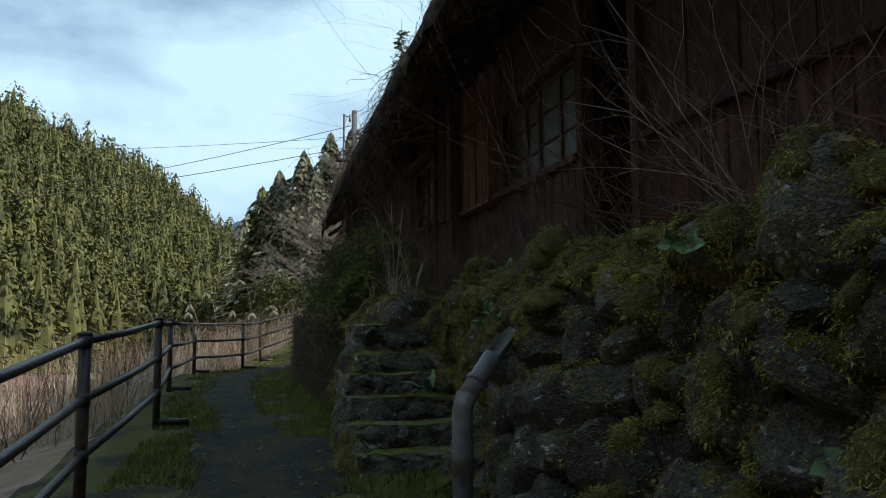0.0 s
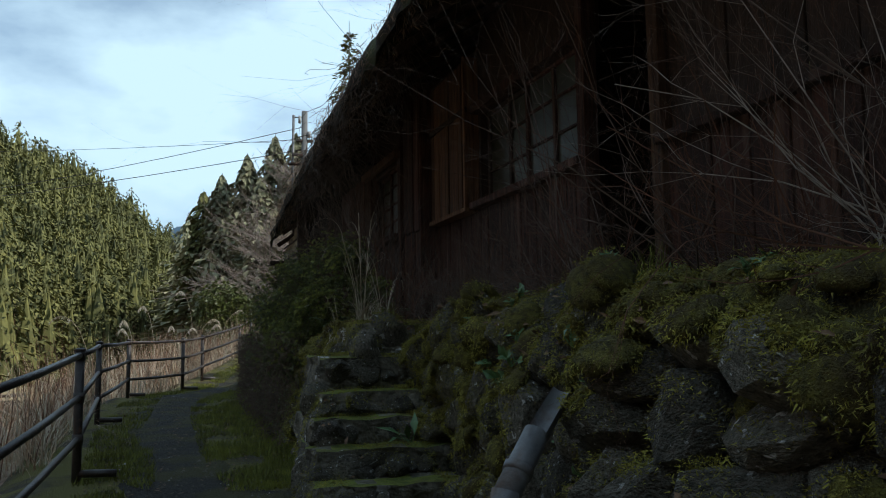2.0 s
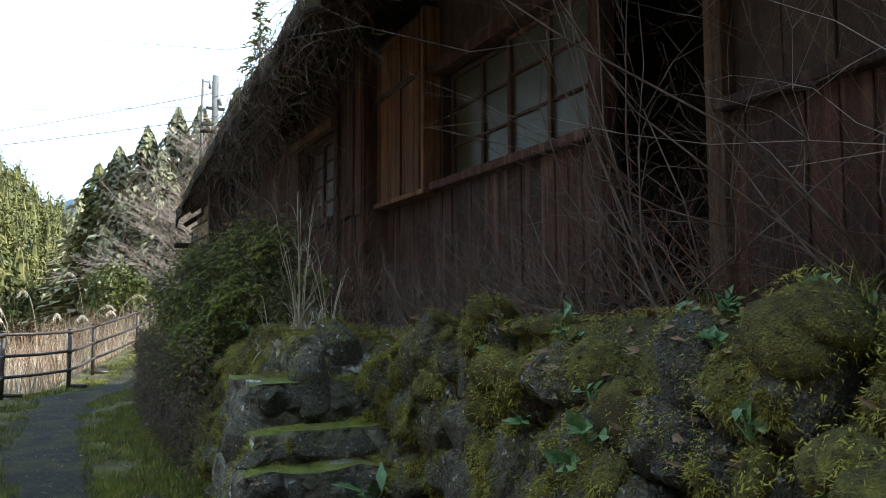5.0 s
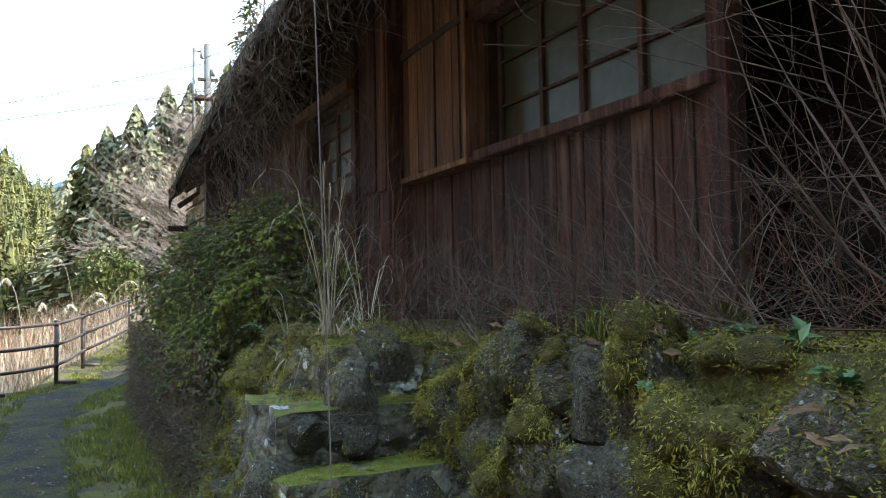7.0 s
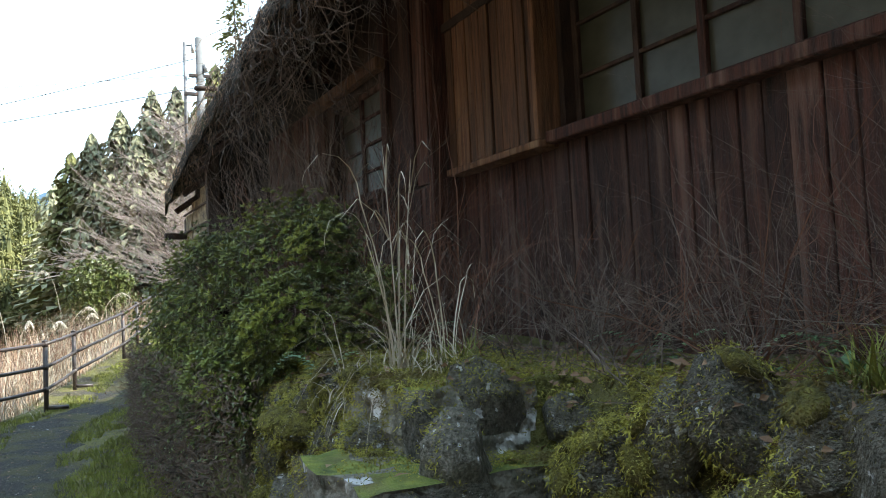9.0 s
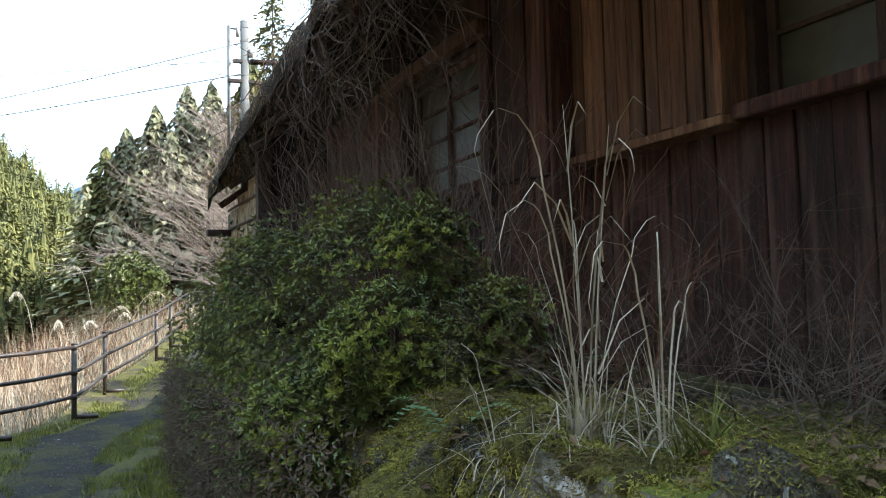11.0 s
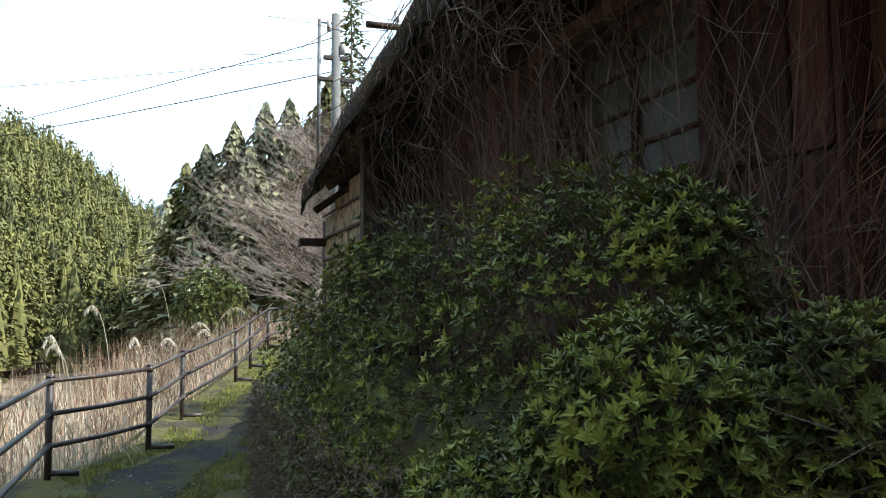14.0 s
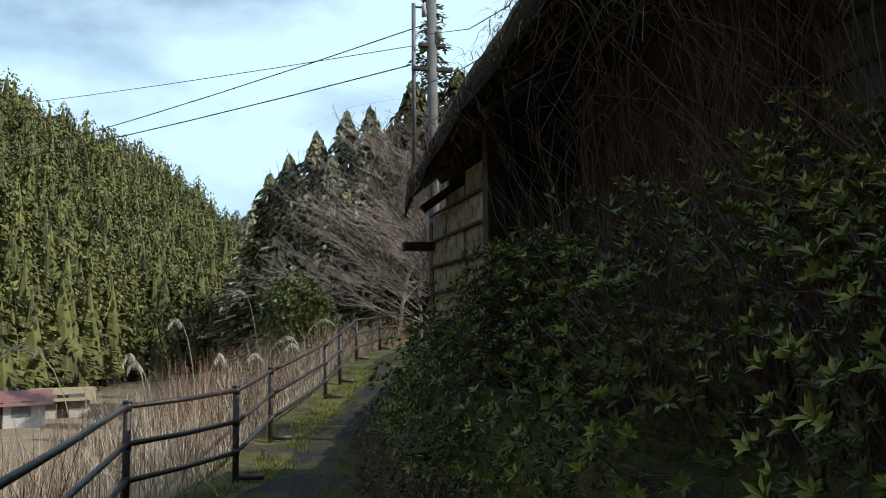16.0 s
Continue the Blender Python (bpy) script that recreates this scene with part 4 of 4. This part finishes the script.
for x, y in ((2.1, 8.2), (2.0, 8.8), (1.9, 9.3)):
    bare_shrub(x, y, 12, 1.2, (-0.1, 0, 1), TWIG_RED, "upright reddish dead stems beside the plank wall", 2, 0.006, 0.35, 4)

V, F = [], []
for k in range(620):
    y = rng.uniform(7.4, 11.7) if rng.random() < 0.72 else rng.uniform(-0.5, 6.6)
    x = rng.uniform(1.5, 2.1)
    p = Vector((x, y, eave(y) + 0.3 * (x - 1.6) + rng.uniform(-0.05, 0.25)))
    n = rng.randint(5, 9)
    pts = [p]
    d = Vector((rng.uniform(-0.3, 0.3), rng.uniform(-0.5, 0.5), -1))
    drop = rng.uniform(0.25, 0.75) * (1.5 if 9.2 < y < 12.6 else 1.0)
    if y < 6.6:
        drop *= 0.6
    for i in range(n):
        d = (d + Vector((rng.uniform(-0.8, 0.85), rng.uniform(-1.1, 1.1), rng.uniform(-0.6, 0.4)))).normalized()
        pts.append(pts[-1] + d * drop / n * 1.4)
    tube(V, F, pts, [0.0046 * (1 - 0.6 * i / n) * rng.uniform(0.6, 1.2) for i in range(n + 1)], 3)
for k in range(300):
    y = rng.uniform(9.0, 12.8)
    p = Vector((rng.uniform(1.9, 2.25), y, rng.uniform(1.4, 1.9)))
    twig(V, F, p, (rng.uniform(-0.2, 0.1), rng.uniform(-0.5, 0.5), 1), rng.uniform(0.6, 1.6), 0.0045, 2, 0.7, 3)
tagged(mesh_object("dead_vines", V, F, VINE), "tangled dead vines hanging from the roof edge", "vines", kind="stuff")
V, F = [], []
for k in range(4200):
    y = rng.uniform(2, 15.1)
    x = rng.uniform(1.55, 1.85)
    if noise.noise((y * 2.3, 0, 5)) < -0.1 and k % 3:
        continue
    blade(V, F, (x, y, eave(y) + rng.uniform(-0.02, 0.22)), rng.uniform(0.03, 0.17), rng.uniform(0.05, 0.2), 0.006, 1.2, 3)
tagged(mesh_object("roof_weeds", V, F, STRAW_RED), "dry moss and weeds fringing the roof edge", "weeds", kind="stuff")

# ---- dry reeds beyond the fence ----
V, F, VR, FR = [], [], [], []
for k in range(15000):
    y = 8.5 + 28 * rng.random() ** 1.15
    off = rng.random() ** 1.4 * 6.5
    x = curve(FENCE_X, y) - 0.3 - off
    if noise.noise((x * 0.5, y * 0.35, 2)) < -0.3 and off > 0.5:
        continue
    tall = 1.0 + 0.4 * noise.noise((x * 0.4, y * 0.3, 8)) + 0.35 * min(1, off / 2.0)
    blade(*((V, F) if noise.noise((x * 0.8, y * 0.6, 12)) + rng.uniform(-0.35, 0.35) > 0 else (VR, FR)), (x, y, land(x, y) - 0.05), tall * rng.uniform(0.3, 1.25), rng.uniform(0.05, 0.95), rng.uniform(0.005, 0.011), 0.6, 4)
tagged(mesh_object("dry_reeds", VR, FR, STRAW_RED), "dry reddish brown reeds and weeds beyond the fence", "reeds", kind="stuff")
tagged(mesh_object("dry_reeds", V, F, STRAW), "dry pale reeds and grass beyond the fence", "reeds", kind="stuff")
V, F = [], []
for k in range(1000):
    y = 7 + 32 * rng.random() ** 0.9
    x = curve(FENCE_X, y) - 0.35 - rng.random() ** 1.3 * 7
    twig(V, F, Vector((x, y, land(x, y) - 0.03)), (rng.uniform(-0.4, 0.4), rng.uniform(-0.4, 0.4), 1), rng.uniform(0.6, 1.4), 0.006, 1, 0.4, 2)
tagged(mesh_object("dry_brush", V, F, TWIG_RED), "reddish dry weed stems on the slope below the fence", "brush", kind="stuff")


def plume(x, y, ztop, lean):
    V, F = [], []
    z0 = land(x, y)
    h = ztop - z0
    pts = [Vector((lean * 0.5 * (i / 6) ** 2.2, 0.1 * (i / 6), h * (i / 6) - (0.1 * h * (i / 6) ** 6))) for i in range(7)]
    tube(V, F, pts, [0.006] * 7, 4)
    tip = pts[-1]
    n0 = len(F)
    for k in range(200):
        t = rng.random()
        q = tip + Vector((lean * 0.42 * t, 0, 0.12 * math.sin(t * 2.6) - 0.07 * t * t))
        ribbon(V, F, [q, q + Vector((lean * 0.07 + rng.uniform(-0.03, 0.03), rng.uniform(-0.045, 0.045), rng.uniform(-0.1, 0.01)))], 0.014)
    o = mesh_object("reed_plume", V, F, [STRAW, PLUME])
    for i, f in enumerate(o.data.polygons):
        f.material_index = 1 if i >= n0 else 0
    o.location = (x, y, z0)
    return tagged(o, "tall dry reed with a pale feathery plume", "reed", group="plumed reeds beyond the fence")


for x, y, z, l in ((-1.5, 18.0, 1.9, -0.9), (-0.35, 20.5, 2.2, -0.45), (-0.7, 17.5, 1.75, -0.35), (0.5, 21.5, 1.85, 0.7), (1.25, 23.5, 2.15, 0.8), (-0.25, 19.5, 1.65, 0.3),
                   (-0.75, 18.8, 1.6, -0.4), (0.1, 20.5, 1.6, 0.5), (0.75, 22.0, 1.7, 0.5), (0.7, 26.0, 2.9, -0.6)):
    plume(x, y, z, l)

# evergreen shrub beside the far fence
V, F = [], []
for k in range(700):
    d = Vector((rng.gauss(0, 1), rng.gauss(0, 1), rng.gauss(0, 0.9))).normalized()
    q = d * (0.95 + 0.3 * noise.noise(d * 2.5)) * rng.uniform(0.6, 1.05)
    rosette(V, F, q, d + Vector((0, 0, 0.6)), 7, 0.15, 0.055)
tube(V, F, [(0, 0, -1.6), (0, 0, -0.3)], 0.05, 6)
o = mesh_object("evergreen_shrub", V, F, LEAF)
o.location = (1.75, 29.5, land(1.75, 29.5) + 1.55)
tagged(o, "rounded evergreen shrub with pale glossy leaves beside the fence", "shrub")


# ---- bare trees ----
def bare_tree(x, y, h, r, mat, label, depth=4, kids=4, lean=(0, 0, 1), name="bare_tree", stems=1, spread=0.1, first=0.5, tip=0.011):
    V, F = [], []

    def limb(p, d, length, rad, level):
        seg = 5
        pts, rr = [Vector(p)], [rad]
        d = Vector(d).normalized()
        for i in range(seg):
            d = (d + Vector((rng.uniform(-1, 1), rng.uniform(-1, 1), rng.uniform(-0.4, 0.6))) * 0.16).normalized()
            pts.append(pts[-1] + d * length / seg)
            rr.append(max(tip, rad * (1 - 0.65 * (i + 1) / seg)))
        tube(V, F, pts, rr, 6 if level > 2 else 3)
        if level:
            for k in range(kids + (1 if level < 3 else 0)):
                i = rng.randint(2, seg)
                a = (pts[i] - pts[i - 1]).normalized()
                b = (a + Vector((rng.uniform(-1, 1), rng.uniform(-1, 1), rng.uniform(-0.4, 0.55))) * 0.95).normalized()
                limb(pts[i], b, length * rng.uniform(0.45, 0.7), rr[i] * 0.7, level - 1)

    for s in range(stems):
        d = Vector(lean) + Vector((rng.uniform(-1, 1), rng.uniform(-1, 1), rng.uniform(-0.1, 0.3))) * spread
        limb((0, 0, -0.2), d, h * first, r, depth)
    o = mesh_object(name, V, F, mat)
    o.location = (x, y, land(x, y))
    return tagged(o, label, "tree")


bare_tree(6.6, 41, 13.0, 0.09, TWIG_PINK, "tall leafless deciduous tree with fine grey branches", 4, 5, (0.02, 0, 1), "bare_tree", 1, 0.1, 0.42)
bare_tree(8.2, 43, 14.5, 0.09, TWIG_PINK, "tall leafless deciduous tree with fine grey branches", 4, 5, (0.03, 0, 1), "bare_tree", 1, 0.1, 0.42)
bare_tree(7.3, 32.5, 6.6, 0.034, TWIG_PINK, "low spreading leafless tree with pinkish grey twigs beside the path", 3, 5, (-0.8, -0.15, 0.55), "bare_tree", 7, 0.5, 0.62, 0.006)
bare_tree(5.3, 25.5, 4.2, 0.022, TWIG_PINK, "low leafless tree with pinkish grey twigs beside the path", 3, 5, (-0.4, 0.1, 0.8), "bare_tree", 4, 0.45, 0.5, 0.0045)
bare_tree(3.6, 20.0, 2.6, 0.03, TWIG, "leafless shrub below the far end of the house", 3, 5, (-0.35, -0.3, 0.8), "bare_tree", 5, 0.45, 0.5, 0.004)


# ---- conifers ----
def cedar_lists(V, F, p, h, r, sprays, size=1.0):
    """A tapering crown of many small drooping sprays."""
    p = Vector(p)
    if size == 1.0:
        b = len(V)
        V.append(p + Vector((0, 0, h * 0.9)))
        for k in range(6):
            a = 6.283 * k / 6
            V.append(p + Vector((math.cos(a) * r * 0.5, math.sin(a) * r * 0.5, h * 0.08)))
        for k in range(6):
            F.append((b, b + 1 + k, b + 1 + (k + 1) % 6))
    for k in range(sprays):
        f = rng.random() ** 1.25
        a = rng.uniform(0, 6.283)
        rad = r * ((1 - f) ** 0.62) * (rng.uniform(0.75, 1.12) if size == 1.0 else rng.uniform(0.35, 1.1) * (1 + 0.5 * noise.noise((a * 1.2, f * 9, r)))) + 0.06
        out = Vector((math.cos(a), math.sin(a), 0))
        q = p + out * rad + Vector((0, 0, h * (0.08 + 0.9 * f)))
        s = Vector((-out.y, out.x, rng.uniform(-0.4, 0.4))) * h * rng.uniform(0.014, 0.034) * (1.15 - 0.5 * f) * size
        d = (out * rng.uniform(0.1, 0.5) + Vector((0, 0, rng.uniform(-1, -0.3)))) * h * rng.uniform(0.02, 0.05) * size
        b = len(V)
        V.extend([q - d * 0.7 - out * rad * 0.3, q - s, q + d, q + s])
        F.extend([(b, b + 1, b + 2), (b, b + 2, b + 3)])


def forest(name, table, r_near, r_far, near_z, count, b0, b1, mat, label, hmin=7, hmax=14):
    """A hillside sheet set with conifers; bearings in degrees from +y, skyline heights in degrees."""
    def surface_at(b, s):
        r = r_near(b) + (r_far(b) - r_near(b)) * s
        zr = r_far(b) * math.tan(radians(curve(table, b))) - 9
        z = near_z + (zr - near_z) * s ** 0.9
        return Vector((r * math.sin(radians(b)), r * math.cos(radians(b)), z))
    V, F = [], []
    nb, ns = 40, 12
    for i in range(nb + 1):
        for j in range(ns + 3):
            p = surface_at(b0 + (b1 - b0) * i / nb, min(1, j / ns))
            if j > ns:
                p = p * (1 + 0.2 * (j - ns))
                p.z = surface_at(b0 + (b1 - b0) * i / nb, 1).z - 12 * (j - ns)
            if j == 0:
                p.z -= 6
            V.append(p)
    w = ns + 3
    for i in range(nb):
        for j in range(w - 1):
            F.append((i * w + j, (i + 1) * w + j, (i + 1) * w + j + 1, i * w + j + 1))
    tagged(mesh_object("hillside", V, F, EARTH, True), "steep forest floor under planted cedars", "hill", kind="structure")
    V, F = [], []
    for k in range(count):
        b, s = rng.uniform(b0, b1), rng.random() ** 0.8
        p = surface_at(b, s)
        h = rng.uniform(hmin, hmax)
        cedar_lists(V, F, p - Vector((0, 0, 0.5)), h, h * rng.uniform(0.23, 0.32), 90, 1.0 if mat == CEDAR else 0.9)
    tagged(mesh_object(name, V, F, mat), label, "forest", kind="stuff")


SKY_LEFT = [(-60, 18), (-20, 16), (-14, 15.2), (-11, 14.3), (-8, 12.6), (-4, 11.2), (-1.5, 9), (0.3, 7.4), (1.2, 5.5), (3, 3)]
SKY_MID = [(0.5, 6), (2, 8.2), (4, 9.6), (8, 10.5), (14, 10), (40, 12)]
forest("cedar_forest", SKY_LEFT, lambda b: 78 + max(0, b + 16) * 3.2, lambda b: 165 + max(0, b + 16) * 4.5, -6, 1350, -19, 3, CEDAR, "dense planted cedar forest on the sunlit hillside")
forest("cedar_wood", SKY_MID, lambda b: 60, lambda b: 130, -4, 400, 0.9, 20, CEDAR_GREY, "grey-green cedar wood behind bare trees")


def conifer(x, y, top, r, mat, label, slim=False):
    V, F = [], []
    z0 = land(x, y) if y < 50 else -3
    h = top - z0
    tube(V, F, [(0, 0, -0.5), (0, 0, h * 0.6), (0, 0, h)], [0.16, 0.09, 0.02], 7)
    n0 = len(F)
    if slim:
        for t in range(40):
            f = t / 40
            z = h * (0.15 + 0.83 * f)
            for k in range(11):
                a = rng.uniform(0, 6.283)
                L = r * ((1 - f) ** 0.9 + 0.05) * rng.uniform(0.45, 1.2)
                d = Vector((math.cos(a), math.sin(a), 0))
                for s in range(8):
                    q = d * L * (s + 1) / 8 + Vector((0, 0, z - 0.3 * L * ((s + 1) / 8) ** 2 + rng.uniform(-0.15, 0.15)))
                    leaf(V, F, q, d + Vector((rng.uniform(-0.9, 0.9), rng.uniform(-0.9, 0.9), rng.uniform(-0.6, 0.5))), L * 0.18 + 0.24, L * 0.08 + 0.1, Vector((rng.uniform(-1, 1), rng.uniform(-1, 1), 1)))
    else:
        cedar_lists(V, F, (0, 0, 0), h, r, 2400, 0.66)
    o = mesh_object("conifer", V, F, [BARK, mat])
    for i, f in enumerate(o.data.polygons):
        f.material_index = 1 if i >= n0 else 0
    o.location = (x, y, z0)
    return tagged(o, label, "tree")


def by_bearing(b, r):
    return r * math.sin(radians(b)), r * math.cos(radians(b))


for b, r, el, w, mat in ((12.3, 58, 21.2, 2.3, CEDAR), (7.1, 72, 13.4, 2.4, CEDAR_GREY), (5.2, 72, 12.0, 2.5, CEDAR_GREY), (8.6, 70, 13.6, 2.3, CEDAR_GREY), (3.5, 74, 10.6, 2.6, CEDAR_GREY),
                         (2.3, 76, 9.4, 2.6, CEDAR), (9.8, 64, 12.5, 2.4, CEDAR), (10.9, 52, 15.0, 2.2, CEDAR), (13.6, 50, 15.5, 2.3, CEDAR), (6.1, 68, 10.5, 2.6, CEDAR_GREY)):
    x, y = by_bearing(b, r)
    conifer(x, y, 1 + r * math.tan(radians(el + 1.0)), w * (1.8 if r == 58 else 1.45), mat, "tall cedar with drooping sprays above bare trees", r == 58)

# steep unseen valley side, added to close the place behind and cut skylight
V, F = [], []
for i in range(33):
    b = 50 + 8.5 * i
    a, far = radians(b), curve([(230, 1.0), (265, 2.6), (330, 2.8)], b)
    for r, z in ((16, -7), (24, 6 * far), (55, 36 * far), (80, 40 * far)):
        V.append((r * far * math.sin(a) + 4, r * far * math.cos(a), z))
for i in range(32):
    for j in range(3):
        k = i * 4 + j
        F.append((k, k + 4, k + 5, k + 1))
tagged(mesh_object("hillside", V, F, EARTH, True), "unseen dark valley side behind the path, added to block skylight", "hill", kind="structure")

# far ridge in the gap between the hills, haze painted into its blue
V, F = [], []
for i in range(31):
    x = -260 + 20 * i
    V += [(x, 1500, -20), (x, 1500 + 60, 215 - abs(x - 60) * 0.28 + 14 * noise.noise((x * 0.02, 0, 0)))]
for i in range(30):
    F.append((2 * i, 2 * i + 2, 2 * i + 3, 2 * i + 1))
tagged(mesh_object("far_ridge", V, F, surface("far_ridge_haze_blue", (0.06, 0.1, 0.15), (0.1, 0.15, 0.21), 0.02, 1, 0), True), "distant forested mountain ridge with blue haze in its colour", "mountain", kind="structure")


# ---- utility pole and wires ----
pole = tagged(empty("utility_pole", 2.88, 19.1, land(2.88, 19.1)), "slim grey concrete utility pole with cross arm and fittings", "utility pole")
V, F = [], []
ph = 6.68 - pole.location.z
tube(V, F, [(0, 0, -0.3), (0, 0, ph)], [0.085, 0.07], 14)
mesh_object("shaft", V, F, CONCRETE, True, pole)
V, F = [], []
tube(V, F, [(-0.28, 0.02, 2.6), (-0.26, 0.02, ph - 0.1)], 0.03, 8)
tube(V, F, [(-0.28, 0.02, ph - 0.15), (0.05, 0, ph - 0.15)], 0.015, 6)
mesh_object("conduit", V, F, GALV, True, pole)
for z, w in ((ph - 1.1, 0.3), (ph - 0.75, 0.2)):
    box("cross_arm", (-w, -0.05, z), (w, 0.03, z + 0.06), IRON, pole, 0.006)
V, F = [], []
tube(V, F, [(-0.12, -0.03, ph - 0.3), (-0.12, -0.03, ph - 0.12)], [0.035, 0.03], 8)
mesh_object("insulator", V, F, PAINT_WHITE, True, pole)
V, F = [], []
tube(V, F, [(0.1, -0.06, ph - 0.65), (0.1, -0.06, ph - 0.5)], 0.04, 8)
mesh_object("insulator", V, F, PAINT_WHITE, True, pole)
for z, end, r in ((6.3, (-34, 74, 13.0), 0.008), (5.75, (-40, 74, 12.5), 0.009), (6.0, (-46, 88, 22.0), 0.006)):
    a, b = Vector((2.85, 19.1, z)), Vector(end)
    V, F = [], []
    pts = []
    for i in range(25):
        t = i / 24
        pts.append(a.lerp(b, t) - Vector((0, 0, 4 * 1.6 * t * (1 - t))))
    tube(V, F, pts, [r * (1 + 1.5 * i / 24) for i in range(25)], 4)
    tagged(mesh_object("overhead_wire", V, F, IRON), "thin black overhead wire strung from the utility pole", "wire")


# ---- houses down in the valley ----
def far_house(x, y, w, d, h, turn, roof, label):
    z = land(x, y) - 0.2
    e = tagged(empty("farmhouse", x, y, z), label, "house")
    e.rotation_euler = (0, 0, radians(turn))
    box("wall", (-w / 2, -d / 2, 0), (w / 2, d / 2, h), WALL_PALE, e, 0.02)
    V = [(-w / 2 - 0.5, -d / 2 - 0.5, h), (w / 2 + 0.5, -d / 2 - 0.5, h), (w / 2 + 0.5, d / 2 + 0.5, h), (-w / 2 - 0.5, d / 2 + 0.5, h), (-w / 2 - 0.5, 0, h + 0.9), (w / 2 + 0.5, 0, h + 0.9)]
    mesh_object("roof", V, [(0, 1, 5, 4), (2, 3, 4, 5), (0, 4, 3), (1, 2, 5), (3, 2, 1, 0)], roof, False, e)
    for i in (-1, 1):
        box("window", (i * w / 4 - 0.6, -d / 2 - 0.03, 0.9), (i * w / 4 + 0.6, -d / 2 + 0.02, 2.0), GALV, e, 0.01)
    box("door", (-0.4, -d / 2 - 0.035, 0), (0.4, -d / 2 + 0.02, 1.95), WOOD_OLD, e, 0.01)


far_house(-15.8, 71, 6, 4, 1.7, 14, ROOF_RED, "small farmhouse with pale walls and a red tin roof")
far_house(-12.4, 76, 3.6, 3, 1.5, 8, ROOF_TAN, "small shed with pale walls and tan roof")
